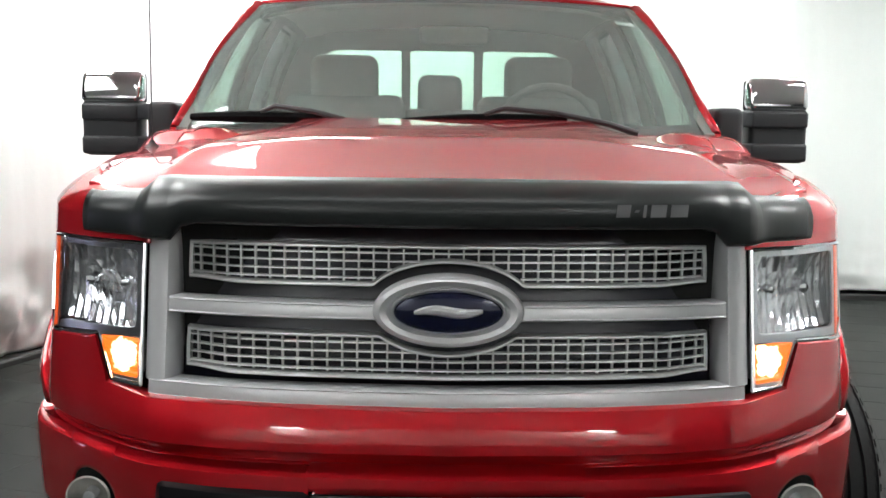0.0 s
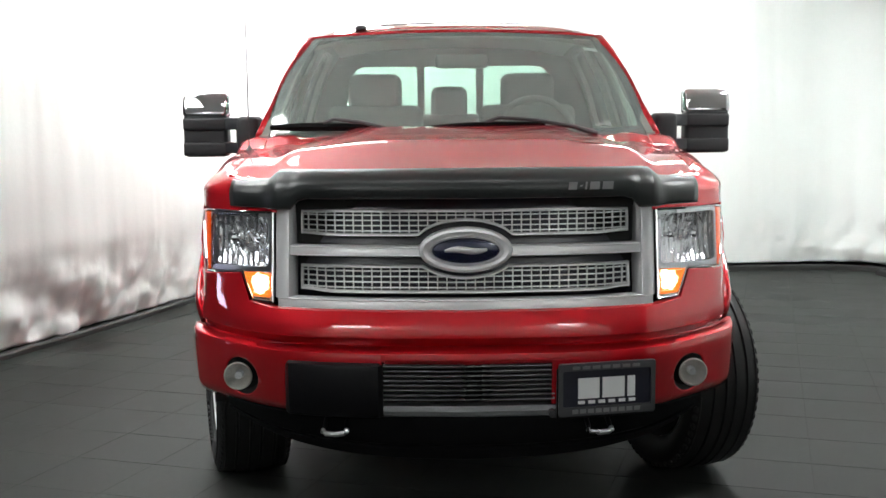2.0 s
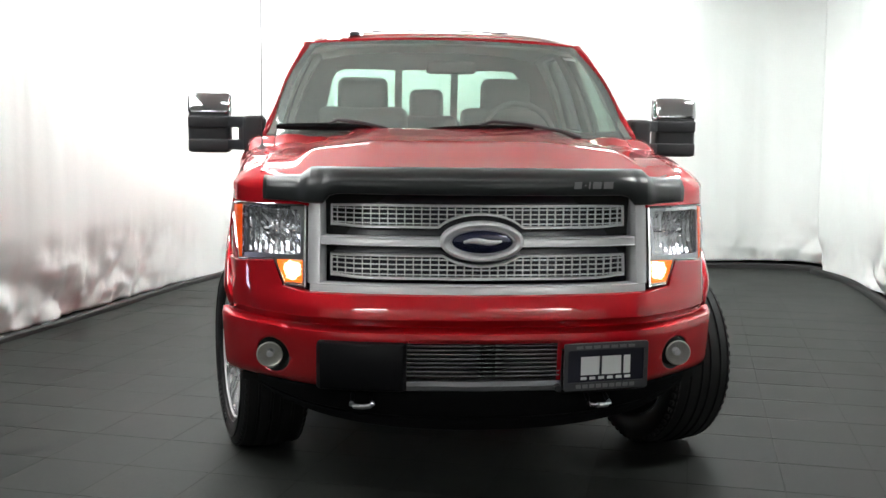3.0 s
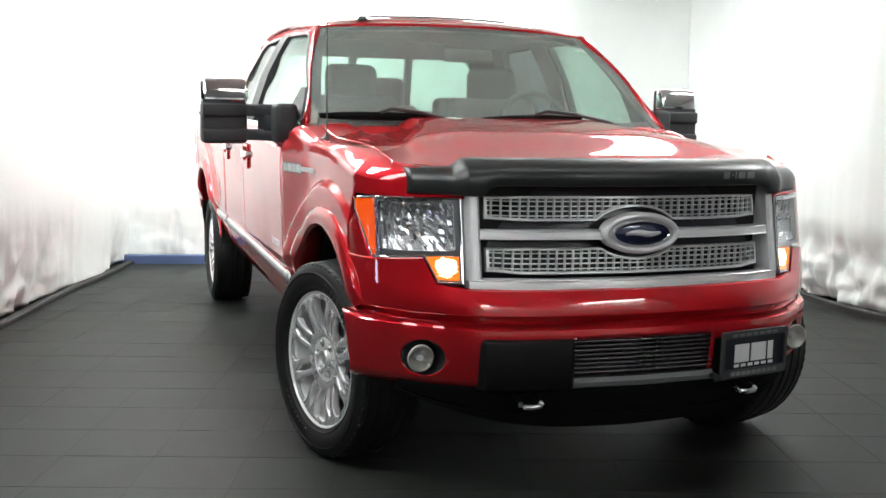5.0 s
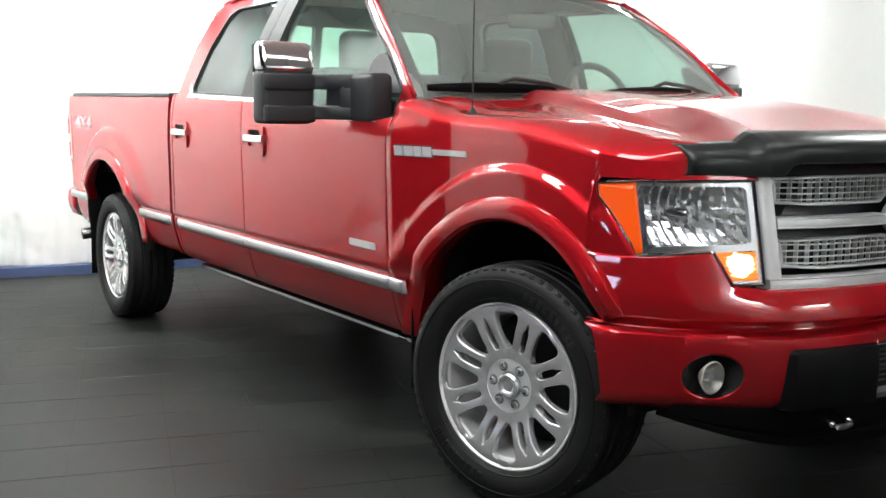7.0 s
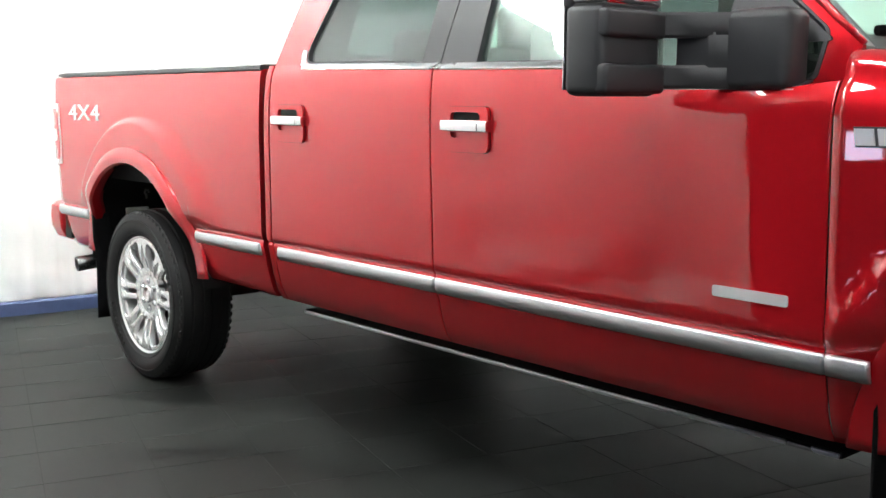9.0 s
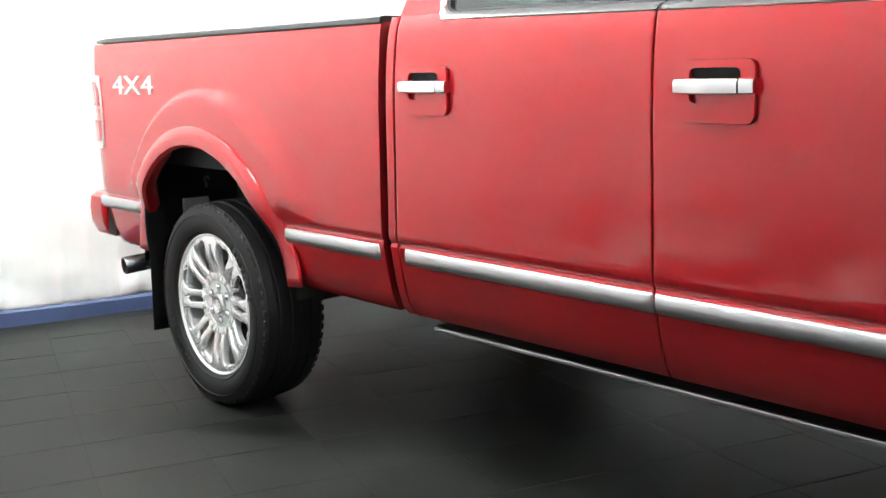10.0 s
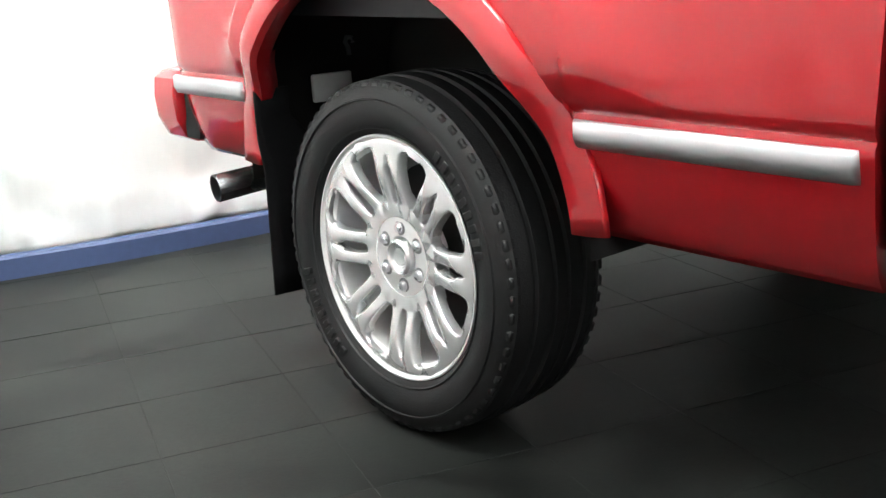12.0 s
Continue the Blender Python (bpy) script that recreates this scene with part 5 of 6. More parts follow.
    lathe(cap, [(0.07, 0.041), (0.095, 0.040), (0.101, 0.034), (0.100, 0.026), (0.094, 0.020), (0.093, 0.0)], 32)
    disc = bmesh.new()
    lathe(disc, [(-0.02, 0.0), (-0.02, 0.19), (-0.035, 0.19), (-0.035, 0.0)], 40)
    # black disc added over the rim's inner side to stand for its shade
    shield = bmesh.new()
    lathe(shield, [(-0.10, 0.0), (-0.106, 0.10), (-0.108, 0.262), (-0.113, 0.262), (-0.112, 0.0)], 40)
    nut = bmesh.new()
    lathe(nut, [(0.075, 0.0120), (0.091, 0.0120), (0.096, 0.009), (0.097, 0.0)], 12, "X", (0, 0, 0.065))
    # flat disc, darker grey for the shade in a recess round each nut
    nut_disc = bmesh.new()
    lathe(nut_disc, [(0.0850, 0.0175), (0.0868, 0.0175), (0.0872, 0.0155), (0.0872, 0.0)], 20, "X", (0, 0, 0.065))
    return tyre, rim, spoke, hub, cap, disc, shield, nut, nut_disc


tyre, rim, spoke, hub, cap, disc, shield, nut, nut_disc = wheel_meshes()


def as_mesh(name, bm, mat):
    me = bpy.data.meshes.new(name)
    bm.to_mesh(me)
    bm.free()
    me.materials.append(mat)
    me.polygons.foreach_set("use_smooth", [True] * len(me.polygons))
    me.set_sharp_from_angle(angle=radians(40))
    return me


M_TYRE, M_RIM, M_HUB, M_CAP, M_DISC, M_SHADE_DISC, M_NUT, M_NUT_DISC = (as_mesh(n, b, m) for n, b, m in (("tyre", tyre, RUBBER), ("wheel", rim, ALLOY), ("hub_plate", hub, ALLOY), ("hub_cap", cap, POLISHED), ("brake_disc", disc, VOID), ("shade_disc", shield, VOID), ("lug_nut", nut, BRUSHED), ("lug_shade_disc", nut_disc, DULL_GREY)))
M_SPOKE = as_mesh("spoke", spoke, POLISHED)
STEER = 16.0
for s, y, turn in ((-1, 0.957, STEER), (1, 0.957, STEER), (-1, 4.926, 0.0), (1, 4.926, 0.0)):
    wheel = new("wheel", M_RIM)
    wheel.parent = truck
    wheel["label"] = "bright alloy wheel with paired spokes and black tyre"
    wheel.matrix_local = pose(s * 0.853, y, TYRE_R - 0.003 - STANCE, 0, 0, turn) @ pose(0, 0, 0, 22 if y < 2 else 0, 0, 180 if s < 0 else 0)
    for nm, me in (("tyre", M_TYRE), ("hub_plate", M_HUB), ("hub_cap", M_CAP), ("brake_disc", M_DISC), ("shade_disc", M_SHADE_DISC)):
        ob = new(nm, me)
        ob.parent = wheel
        if nm == "tyre":
            ob.matrix_local = Matrix.Rotation(radians(75), 4, "X")
    for k in range(8):
        ob = new("spoke", M_SPOKE)
        ob.parent = wheel
        ob.matrix_local = Matrix.Rotation(math.pi * k / 4, 4, "X")
    for k in range(6):
        for nm, me in (("lug_nut", M_NUT), ("lug_shade_disc", M_NUT_DISC)):
            ob = new(nm, me)
            ob.parent = wheel
            ob.matrix_local = Matrix.Rotation(math.pi * k / 3, 4, "X")


# ---------------------------------------------------------------- mirrors
def make_mirror(s):
    yb = 2.01

    def block(x0, x1, y0, y1, z0, z1, bev):
        bm = bmesh.new()
        box(bm, x0, x1, y0, y1, z0, z1, bev, 3)
        if s < 0:
            flip(bm)
        return bm
    head = part("door_mirror", block(1.097, 1.308, yb - 0.045, yb + 0.065, 1.192, 1.392, 0.022), BLACK_PLASTIC, truck, "towing mirror with chrome cap on two black arms", rake=True)
    for nm, z0, z1 in (("upper_ridge", 1.318, 1.378), ("lower_ridge", 1.198, 1.262)):
        part(nm, block(1.100, 1.305, yb - 0.058, yb - 0.02, z0, z1, 0.010), BLACK_PLASTIC, head, rake=True)
    bm = bmesh.new()
    box(bm, 1.094, 1.312, yb - 0.056, yb + 0.050, 1.380, 1.497, 0.026, 4)
    for v in bm.verts:                                # the cap leans and rounds back towards its top
        v.co.y += 0.034 * max(0.0, v.co.z - 1.385) / 0.11 if v.co.y < yb else 0.0
    if s < 0:
        flip(bm)
    part("mirror_cap", bm, CHROME, head, "chrome mirror cap", rake=True)
    part("mirror_rim", block(1.099, 1.306, yb + 0.040, yb + 0.072, 1.38, 1.490, 0.012), BLACK_PLASTIC, head, rake=True)
    part("mirror_glass", block(1.109, 1.297, yb + 0.068, yb + 0.074, 1.205, 1.478, 0.002), CHROME, head, "mirror glass", rake=True)
    def arm(z0, z1, t0=0.0, t1=1.0):
        bm = bmesh.new()
        rows = []
        for t in lin(t0, t1, 7):
            x, y = 1.125 + (0.945 - 1.125) * t, yb - 0.012 - 0.19 * t ** 1.2
            e = 0.006
            rows.append([(s * (x + dx), y + dy, z) for dx, dy, z in ((-0.01, -0.036, z0 + e), (-0.01, -0.030, z0), (0.01, 0.03, z0), (0.01, 0.036, z0 + e), (0.01, 0.036, z1 - e), (0.01, 0.03, z1), (-0.01, -0.030, z1), (-0.01, -0.036, z1 - e))])
        grid(bm, rows, closed=True, cap=True)
        bmesh.ops.recalc_face_normals(bm, faces=bm.faces)
        return bm
    part("upper_arm", arm(1.322, 1.378), BLACK_PLASTIC, head, rake=True)
    part("lower_arm", arm(1.210, 1.262), BLACK_PLASTIC, head, rake=True)
    part("arm_base", block(0.905, 1.005, yb - 0.300, yb - 0.13, 1.204, 1.384, 0.024), BLACK_PLASTIC, head, rake=True)
    part("arm_web", arm(1.25, 1.34, 0.46, 1.0), BLACK_PLASTIC, head, rake=True)
    bm = bmesh.new()
    slab(bm, dense(rounded([(1.66, 1.312), (1.93, 1.312), (1.93, 1.46), (1.86, 1.46)], 0.02), 0.04), lambda u, v, d: (s * (flank(u, v) + 0.006 - d), u, v), 0.03)
    part("sail_panel", bm, BLACK_PLASTIC, head, rake=True)


for s in (-1, 1):
    make_mirror(s)

# ---------------------------------------------------------------- side details
def side_bar(bm, s, y0, y1, side):
    prof = [(-0.004, 0.600), (0.0125, 0.601), (0.018, 0.618), (0.0125, 0.642), (0.005, 0.6485), (-0.004, 0.649)]
    ys = [y0, y0 + 0.006, *lin(y0 + 0.03, y1 - 0.03, 8), y1 - 0.006, y1]
    rows = [[(s * (side(min(z, 0.648)) + dx * (0.6 if y in (y0, y1) else 1)), y, z) for dx, z in prof] for y in ys]
    grid(bm, rows, closed=True, cap=True)
    bmesh.ops.recalc_face_normals(bm, faces=bm.faces)
    return bm


def put_text(name, words, size, m, mat, parent, depth=0.002):
    cu = bpy.data.curves.new(name, "FONT")
    cu.body, cu.size, cu.extrude, cu.align_x, cu.align_y = words, size, depth, "CENTER", "CENTER"
    tmp = bpy.data.objects.new(name, cu)
    scene.collection.objects.link(tmp)
    bpy.context.view_layer.update()
    me = bpy.data.meshes.new_from_object(tmp.evaluated_get(bpy.context.evaluated_depsgraph_get()))
    bpy.data.objects.remove(tmp)
    me.transform(m)
    me.materials.clear()
    me.materials.append(mat)
    ob = new(name, me)
    ob.parent = parent
    return ob


for s in (-1, 1):
    for y0, y1, side in ((1.500, 1.5975, SIDE), (1.601, 2.871, SIDE), (2.878, 3.758, SIDE), (3.884, 4.385, BEDSIDE), (5.47, 5.83, BEDSIDE)):
        bm = bmesh.new()
        side_bar(bm, s, y0, y1, side)
        part("side_moulding", bm, MOULDING, truck, "bright metal body side moulding", rake=True, sharp=75)
    for k, yh in ((0, 2.703), (1, 3.624)):
        door = DOORS[(s, k)]
        X = lambda u, v, d: (s * (SIDE(v) + 0.015 - 0.10 * max(0.0, abs(u - yh - 0.005) - 0.078) - 0.10 * max(0.0, abs(v - 1.10) - 0.055) - d), u, v)
        bm = bmesh.new()
        slab(bm, dense(rounded([(yh - 0.088, 1.035), (yh + 0.098, 1.035), (yh + 0.098, 1.165), (yh - 0.088, 1.165)], 0.022), 0.05), X, 0.018, [dense(rounded([(yh - 0.056, 1.076), (yh + 0.068, 1.076), (yh + 0.068, 1.149), (yh - 0.056, 1.149)], 0.016), 0.05)])
        part("handle_surround", bm, PAINT, door, rake=True)
        # dark rim added behind the plate to draw its shadow line
        bm = bmesh.new()
        slab(bm, dense(rounded([(yh - 0.0892, 1.0335), (yh + 0.0992, 1.0335), (yh + 0.0992, 1.1660), (yh - 0.0892, 1.1660)], 0.0235), 0.05), lambda u, v, d: (s * (SIDE(v) + 0.0045 - d), u, v), 0.004, [dense(rounded([(yh - 0.07, 1.05), (yh + 0.08, 1.05), (yh + 0.08, 1.15), (yh - 0.07, 1.15)], 0.02), 0.05)])
        part("handle_shadow_line", bm, FLAP, door, "thin dark line for the shadow round the handle plate", rake=True)
        # black sheet on the door skin stands for the shade above the handle
        bm = bmesh.new()
        slab(bm, rounded([(yh - 0.068, 1.108), (yh + 0.08, 1.108), (yh + 0.08, 1.154), (yh - 0.068, 1.154)], 0.012), lambda u, v, d: (s * (SIDE(v) + 0.0035 - d), u, v), 0.002)
        part("handle_shade", bm, VOID, door, "black sheet for the shade in the handle cup", rake=True)
        for nm, ya, yb2 in (("handle", yh - 0.056, yh + 0.104), ("handle_cap", yh - 0.090, yh - 0.058)):
            bm = bmesh.new()
            rows = []
            for f in (0.0, 0.01, 0.04, 0.1, 0.3, 0.5, 0.7, 0.9, 0.96, 0.99, 1.0):
                y = ya + (yb2 - ya) * f
                c = abs(2 * (y - yh - 0.007) / 0.194)
                out = 0.029 - 0.005 * c ** 3 - 0.004 * (f in (0.0, 1.0))
                h = 0.0175 - 0.0015 * c ** 4 - 0.002 * (f in (0.0, 1.0))
                x = SIDE(1.11)
                rows.append([(s * (x + px), y, 1.111 + pz) for px, pz in ((0.0 if c > 0.75 else out - 0.016, -h), (out - 0.005, -h), (out - 0.001, -h * 0.8), (out, -h * 0.3), (out, h * 0.5), (out - 0.003, h * 0.85), (out - 0.008, h), (0.0 if c > 0.75 else out - 0.016, h))])
            grid(bm, rows, closed=True, cap=True)
            bmesh.ops.recalc_face_normals(bm, faces=bm.faces)
            part(nm, bm, CHROME, door, "chrome pull handle" if nm == "handle" else "chrome lock cap", rake=True)
    # power step tucked under the cab
    bm = bmesh.new()
    box(bm, min(s * 0.70, s * 0.84), max(s * 0.70, s * 0.84), 1.62, 3.80, 0.372, 0.392, 0.006, 2)
    step = part("running_board", bm, VOID, truck, "retracted black running board with bright edge", rake=True)
    bm = bmesh.new()
    box(bm, min(s * 0.84, s * 0.850), max(s * 0.84, s * 0.850), 1.625, 3.795, 0.376, 0.388, 0.003, 2)
    part("board_edge", bm, BRUSHED, step, rake=True)
    # mud flaps
    for y, z0, z1, x0, x1 in ((1.475, 0.29, 0.62, 0.72, 0.955), (5.425, 0.245, 0.76, 0.74, 0.985)):
        bm = bmesh.new()
        rows = [[(s * x, y - (0.03 + 0.05 * (z - 0.30) if y > 2 else 0.01 * (z - 0.8)) + 0.006 * math.sin(x * 14), z) for x in lin(x0 + (0.17 * ease(0.52, 0.70, z) if y > 2 else 0.0), x1 + (0.015 * ease(0.54, 0.66, z) if y > 2 else 0.0), 8)] for z in lin(z0, z1, 9)]
        grid(bm, rows)
        part("mud_flap", bm, FLAP, truck, "black mud flap", thick=0.008)
    # fender badge and door badge as plain bars
    FX = lambda y: SIDE(1.12) - TUCK(y) + blister(y, 1.12, F_ARCH) * 0.9
    bm = bmesh.new()
    slab(bm, dense([(1.372, 1.090), (1.552, 1.090), (1.558, 1.132), (1.378, 1.132)], 0.03), lambda u, v, d: (s * (FX(u) + 0.004 - d), u, v), 0.006)
    badge = part("fender_badge", bm, PLATE_GREY, truck, "dark fender badge with bright bars", rake=True)
    for y0, y1, z0, z1 in ((1.205, 1.372, 1.102, 1.121), (1.380, 1.420, 1.094, 1.128), (1.428, 1.460, 1.094, 1.128), (1.468, 1.506, 1.094, 1.128), (1.514, 1.550, 1.094, 1.128)):
        bm = bmesh.new()
        slab(bm, dense([(y0, z0), (y1, z0), (y1 + 0.005, z1), (y0 + 0.005, z1)], 0.02), lambda u, v, d: (s * (FX(u) + 0.009 - d), u, v), 0.009)
        part("badge_bar", bm, SATIN, badge, rake=True)
    bm = bmesh.new()
    slab(bm, rounded([(1.684, 0.737), (1.878, 0.737), (1.878, 0.763), (1.684, 0.763)], 0.006, 2), lambda u, v, d: (s * (SIDE(v) + 0.006 - d), u, v), 0.006)
    part("door_badge", bm, SATIN, DOORS[(s, 0)], "plain silver door badge", rake=True)
    bm = bmesh.new()
    slab(bm, dense([(5.735, 0.86), (5.85, 0.84), (5.86, 1.16), (5.728, 1.16), (5.722, 1.0)], 0.02), lambda u, v, d: (s * (BEDSIDE(v) + 0.012 - 0.05 * ease(5.76, 5.87, u) ** 2 - d), u, v), 0.03)
    tail = part("tail_lamp", bm, CLEAR_LENS, truck, "pale tail lamp with two red lenses", rake=True)
    for z0, z1 in ((0.885, 0.975), (1.035, 1.135)):
        bm = bmesh.new()
        slab(bm, dense([(5.750, z0), (5.852, z0 - 0.005), (5.856, z1), (5.746, z1)], 0.02), lambda u, v, d: (s * (BEDSIDE(v) + 0.015 - 0.05 * ease(5.76, 5.87, u) ** 2 - d), u, v), 0.01)
        part("paled_red_lens", bm, PALED_RED, tail, "red lens, paled for the curtain's reflection", rake=True)
    # rear bumper corner
    bm = bmesh.new()
    rows = []
    for k in range(13):
        t = k / 12
        a = max(0.0, 2 * t - 1) * math.pi / 2
        dx0 = -0.024 if k == 0 else 0.0
        rows.append([(s * (0.70 + (0.968 + dx + dx0 - 0.70) * math.cos(a) ** 0.6), 5.868 + 0.13 * min(1, 2 * t) + 0.10 * math.sin(a) ** 2, z) for dx, z in ((-0.06, 0.455), (-0.03, 0.47), (-0.005, 0.52), (0.0, 0.58), (-0.006, 0.63), (-0.03, 0.645), (-0.10, 0.648))])
    rows.append([(0.0, 6.10, p[2]) for p in rows[-1]])
    grid(bm, rows)
    part("rear_bumper", bm, PAINT, truck, rake=True, thick=0.006)
    bm = bmesh.new()
    box(bm, min(s * 0.80, s * 0.945), max(s * 0.80, s * 0.945), 5.80, 5.876, 0.47, 0.655)
    part("bumper_filler", bm, VOID, truck, "black gap filler before the rear bumper", rake=True, smooth=False)
    txt = Matrix.Translation((s * 1.0085, 5.42, 1.115)) @ Matrix(((0, 0, s, 0), (s, 0, 0, 0), (0, 1, 0, 0), (0, 0, 0, 1))) @ Matrix.Diagonal((2.0, 1, 1, 1))
    put_text("decal", "4X4", 0.107, TILTED @ txt, WHITE, truck)["label"] = "white 4X4 decal"

bm = bmesh.new()
tube(bm, [(-0.68, 4.9, 0.52), (-0.64, 5.3, 0.51), (-0.63, 5.58, 0.51), (-0.67, 5.66, 0.508), (-0.78, 5.695, 0.497)], 0.033, 20)
part("tail_pipe", bm, DARK_STEEL, truck, "dark steel tail pipe")
bm = bmesh.new()
lathe(bm, [(0.20, 0.0), (0.20, 0.036), (0.004, 0.0385), (0.0, 0.037), (0.0, 0.034), (0.15, 0.033), (0.15, 0.0)], 32, "X", (0, 0, 0))
bmesh.ops.rotate(bm, cent=(0, 0, 0), matrix=Matrix.Rotation(radians(-7), 3, "Z") @ Matrix.Rotation(radians(-5), 3, "Y"), verts=bm.verts)
bmesh.ops.translate(bm, vec=(-0.955, 5.715, 0.478), verts=bm.verts)
part("exhaust_tip", bm, DARK_STEEL, truck, "dark steel exhaust tip, open at its end")

# axles, springs and frame rails
bm = bmesh.new()
tube(bm, [(-0.74, 4.926, 0.40), (0.74, 4.926, 0.40)], 0.045, 12)
part("rear_axle", bm, VOID, truck)
for s in (-1, 1):
    bm = bmesh.new()
    box(bm, s * 0.46 - 0.04, s * 0.46 + 0.04, 0.5, 5.75, 0.50, 0.62)
    part("frame_rail", bm, VOID, truck, rake=True, smooth=False)
    bm = bmesh.new()
    grid(bm, [[(s * x, y, 0.56 + 0.12 * (abs(y - 4.926) / 0.6) ** 2 + d) for x, d in ((0.52, 0), (0.58, 0), (0.58, 0.04), (0.52, 0.04))] for y in lin(4.35, 5.5, 15)], closed=True, cap=True)
    part("leaf_spring", bm, VOID, truck)
    bm = bmesh.new()
    box(bm, s * 0.75 - 0.06, s * 0.75 + 0.06, 5.41, 5.425, 0.705, 0.775, 0.006)
    part("bracket", bm, ALLOY, truck, "pale metal bracket in the wheel well")
    bm = bmesh.new()
    tube(bm, [(s * (0.712 + a), 5.385, 0.838 + b) for a, b in ((-0.014, 0.008), (-0.010, 0.020), (0.004, 0.022), (0.010, 0.010), (0.002, -0.002), (0.0, -0.022))], 0.006, 8)
    part("hook", bm, GREY_PRINT, truck, "small pale hook")

# antenna
bm = bmesh.new()
lathe(bm, [(1.232, 0.024), (1.244, 0.023), (1.252, 0.013), (1.264, 0.006), (1.268, 0.0)], 18, "Z", (-0.866, 1.268, 0))
ant = part("antenna", bm, BLACK_PLASTIC, truck, "thin black mast antenna", rake=True)
bm = bmesh.new()
tube(bm, [(-0.866, 1.268, 1.262), (-0.866, 1.270, 1.7), (-0.866, 1.275, 2.10)], [0.0028, 0.0022, 0.0019], 8)
part("mast", bm, BLACK_PLASTIC, ant, rake=True)


# ---------------------------------------------------------------- wipers and things behind the glass
def on_ws(x, t, off=0.012):
    low = ws_point(0, t)
    u = x / (0.862 + (0.695 - 0.862) * t)
    return ws_point(u, t) + Vector((0, -0.5, 0.85)) * off


for x0, x1, t0, t1, px, pt in ((-0.825, -0.33, 0.030, 0.060, -0.20, 0.0), (-0.14, 0.37, 0.052, 0.066, 0.60, 0.0)):
    bm = bmesh.new()
    pts = [on_ws(x0 + (x1 - x0) * k / 14, t0 + (t1 - t0) * k / 14 + 0.010 * math.sin(math.pi * k / 14), 0.028) for k in range(15)]
    tube(bm, [tuple(p) for p in pts], [0.007 + 0.012 * math.sin(math.pi * min(1, (k + 1) / 16)) ** 0.6 for k in range(15)], 8)
    w = part("wiper", bm, FLAP, truck, "black wiper blade and arm", rake=True)
    bm = bmesh.new()
    mid = pts[7]
    end = on_ws(px, pt, 0.02)
    tube(bm, [tuple(mid + Vector((0, -0.012, 0.016))), tuple(mid.lerp(end, 0.12) + Vector((0, -0.022, 0.040))), tuple(mid.lerp(end, 0.45) + Vector((0, -0.020, 0.040))), tuple(mid.lerp(end, 0.8) + Vector((0, -0.012, 0.022))), tuple(end)], [0.007, 0.008, 0.008, 0.009, 0.012], 8)
    part("wiper_arm", bm, BLACK_PLASTIC, w, rake=True)

bm = bmesh.new()
grid(bm, [[(x, y + 0.14 * (x / 0.8) ** 2, z) for x in lin(-0.84, 0.84, 25)] for y, z in ((1.46, 1.20), (1.50, 1.255), (1.62, 1.285), (1.76, 1.292), (1.86, 1.28), (1.90, 1.23), (1.90, 0.95))])
dash = part("dashboard", bm, TRIM_GREY, truck, "dark grey dashboard", rake=True, thick=0.01, sharp=60)
bm = bmesh.new()
box(bm, 0.24, 0.56, 1.62, 1.86, 1.26, 1.315, 0.025, 3)
part("instrument_hood", bm, TRIM_GREY, dash, rake=True)
bm = bmesh.new()
rows = []
for k in range(33):
    a = 2 * math.pi * k / 32
    c = Vector((0.38, 2.0, 1.288))
    u, v = Vector((1, 0, 0)), Vector((0, 0.38, 0.925))
    d = u * math.cos(a) + v * math.sin(a)
    n2 = u.cross(v)
    rows.append([tuple(c + d * (0.185 + 0.016 * math.cos(b)) + n2 * 0.016 * math.sin(b)) for b in [2 * math.pi * j / 10 for j in range(10)]])
grid(bm, rows, closed=True)
wheel2 = part("steering_wheel", bm, GREY_CLOTH, truck, "dark grey steering wheel", rake=True)
bm = bmesh.new()
box(bm, 0.20, 0.56, 2.0, 2.03, 1.26, 1.31, 0.012)
box(bm, 0.30, 0.46, 1.95, 2.03, 1.22, 1.34, 0.03, 3)
part("wheel_hub", bm, TRIM_GREY, wheel2, rake=True)


def make_seat(x, y, w, top, name, label):
    root = new(name)
    root.parent = truck
    root["label"] = label
    bm = bmesh.new()
    box(bm, x - w / 2, x + w / 2, y - 0.05, y + 0.11, 0.80, top - 0.17, 0.05, 4)
    part("backrest", bm, GREY_CLOTH, root, rake=True)
    bm = bmesh.new()
    box(bm, x - w * 0.28, x + w * 0.28, y - 0.02, y + 0.085, top - 0.24, top, 0.05, 4)
    part("head_rest", bm, GREY_CLOTH, root, rake=True)
    bm = bmesh.new()
    box(bm, x - w / 2, x + w / 2, y - 0.5, y + 0.02, 0.78, 0.96, 0.05, 4)
    part("seat", bm, GREY_CLOTH, root, rake=True)


make_seat(-0.43, 2.69, 0.52, 1.605, "front_seat", "dark grey cloth front seat with head rest")
make_seat(0.40, 2.69, 0.52, 1.605, "front_seat", "dark grey cloth front seat with head rest")
make_seat(-0.45, 3.52, 0.5, 1.44, "rear_seat", "dark grey rear seat")
make_seat(-0.02, 3.44, 0.40, 1.555, "rear_seat", "dark grey middle rear seat with head rest")
make_seat(0.45, 3.52, 0.5, 1.44, "rear_seat", "dark grey rear seat")
bm = bmesh.new()
box(bm, -0.10, 0.16, 2.06, 2.09, 1.605, 1.675, 0.02, 3)
part("interior_mirror", bm, TRIM_GREY, truck, "dark interior mirror behind the windshield", rake=True)
bm = bmesh.new()
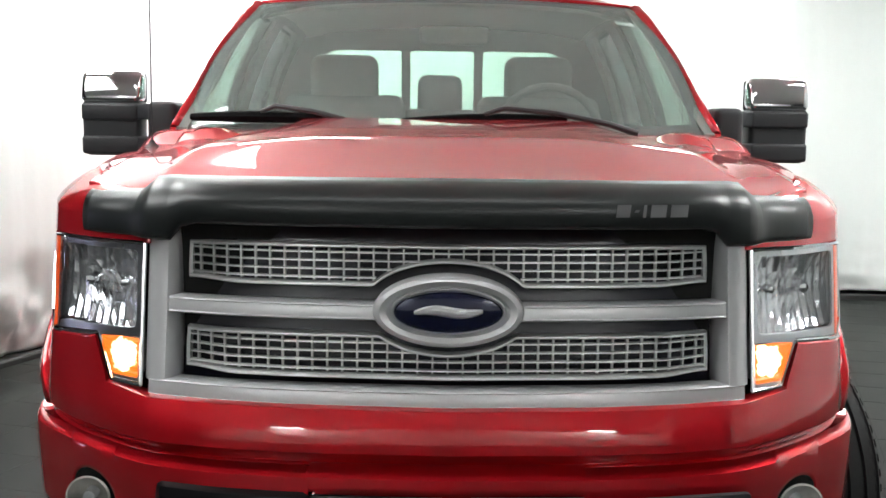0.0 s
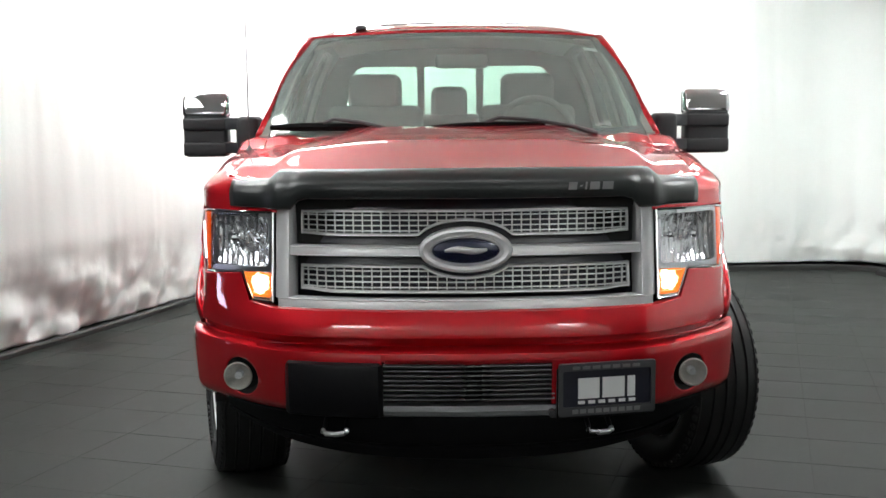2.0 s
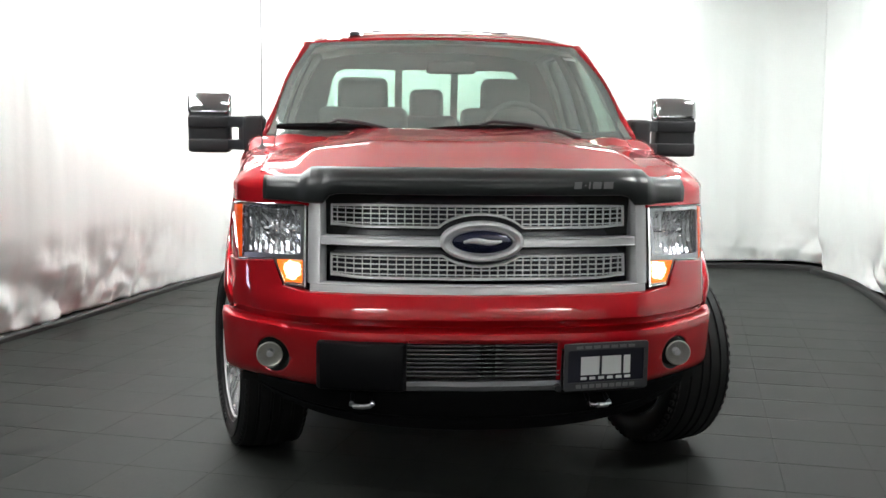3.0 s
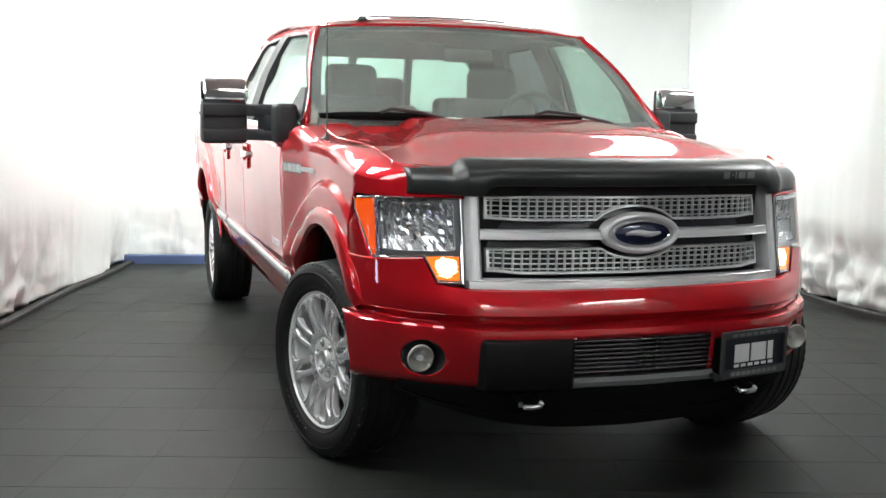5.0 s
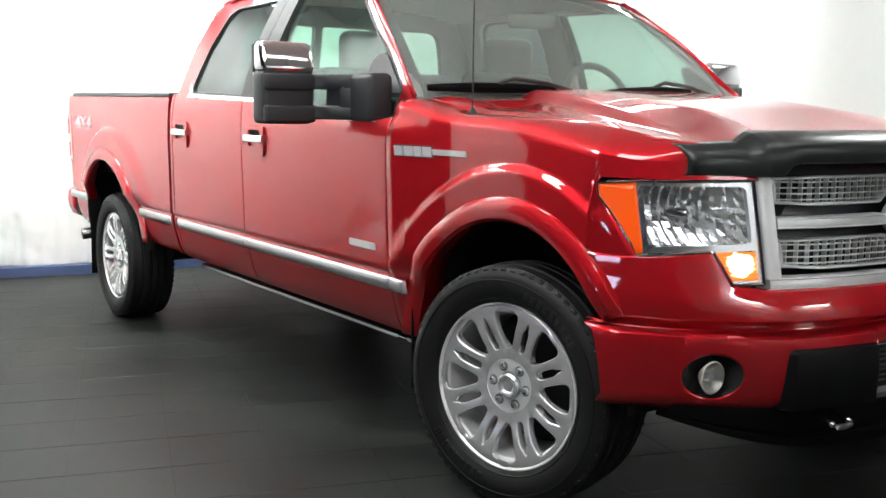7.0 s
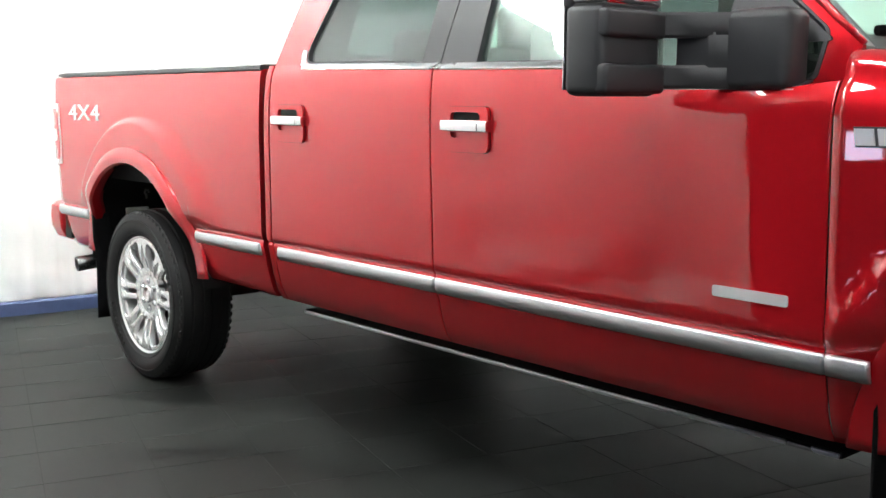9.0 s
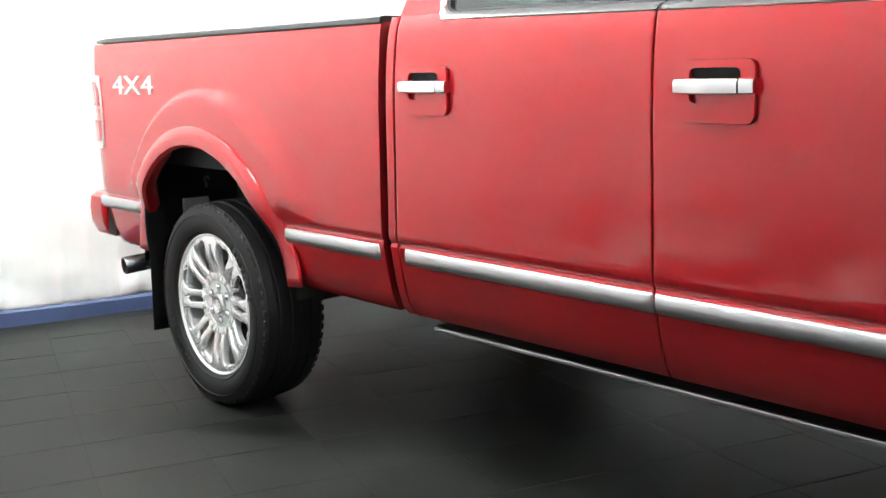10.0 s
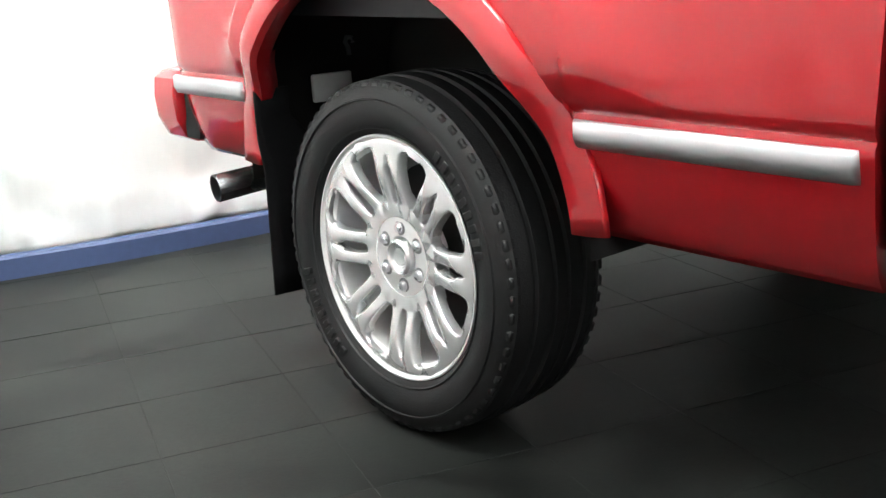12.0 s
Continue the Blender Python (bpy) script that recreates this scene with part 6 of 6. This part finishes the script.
p0 = [ws_point(u, t) + Vector((0, 0.004, -0.004)) for u, t in ((0.84, 0.80), (0.925, 0.79), (0.925, 0.83), (0.84, 0.84))]
bm.faces.new([bm.verts.new(p) for p in p0])
part("windshield_sticker", bm, WHITE, ws, "white paper sticker", rake=True, thick=0.001)

# ---------------------------------------------------------------- floor tiles
SIDE_LEN, GAP = 0.36, 0.002
AX = Vector((0.300, 0.954)).normalized()
AY = Vector((-AX.y, AX.x))
SEAM = Vector((-1.318, 5.538))


def tile_corners(i, j, g):
    return [SEAM + AX * (SIDE_LEN * (i + a) + g * (1 - 2 * a)) + AY * (SIDE_LEN * (j + b) + g * (1 - 2 * b)) for a, b in ((0, 0), (1, 0), (1, 1), (0, 1))]


def tile_prism(bm, bottom, top, z0, z1):
    lo, hi = [bm.verts.new((*p, z0)) for p in bottom], [bm.verts.new((*p, z1)) for p in top]
    bm.faces.new(hi)
    for k in range(4):
        bm.faces.new((lo[k], lo[(k + 1) % 4], hi[(k + 1) % 4], hi[k]))


def floor_tiles():
    rest, shared = bmesh.new(), None
    rng = random.Random(4)
    for i in range(-60, 40):
        for j in range(-40, 45):
            c = [p for p in tile_corners(i, j, GAP / 2)]
            if any(not (XR0 < p.x < XR1 and YR0 < p.y < YR1) for p in c):
                continue
            t = tile_corners(i, j, GAP / 2 + 0.001)
            mid = sum(c, Vector((0, 0))) / 4
            if -3.3 < mid.x < 0.3 and 0.4 < mid.y < 7.4:
                if shared is None:
                    bm = bmesh.new()
                    tile_prism(bm, [p - mid for p in c], [p - mid for p in t], -0.004, 0.0)
                    shared = bpy.data.meshes.new("tile")
                    bm.to_mesh(shared)
                    bm.free()
                    shared.materials.append(FLOOR)
                ob = new("tile", shared)
                ob.parent = floor
                ob.location = (mid.x, mid.y, rng.uniform(-0.0006, 0.0))
            else:
                tile_prism(rest, c, t, -0.004, -0.0003)
    far = part("tile_field", rest, FLOOR, floor, "dark grey rubber tiles farther off", smooth=False)
    far["kind"] = "stuff"


floor_tiles()
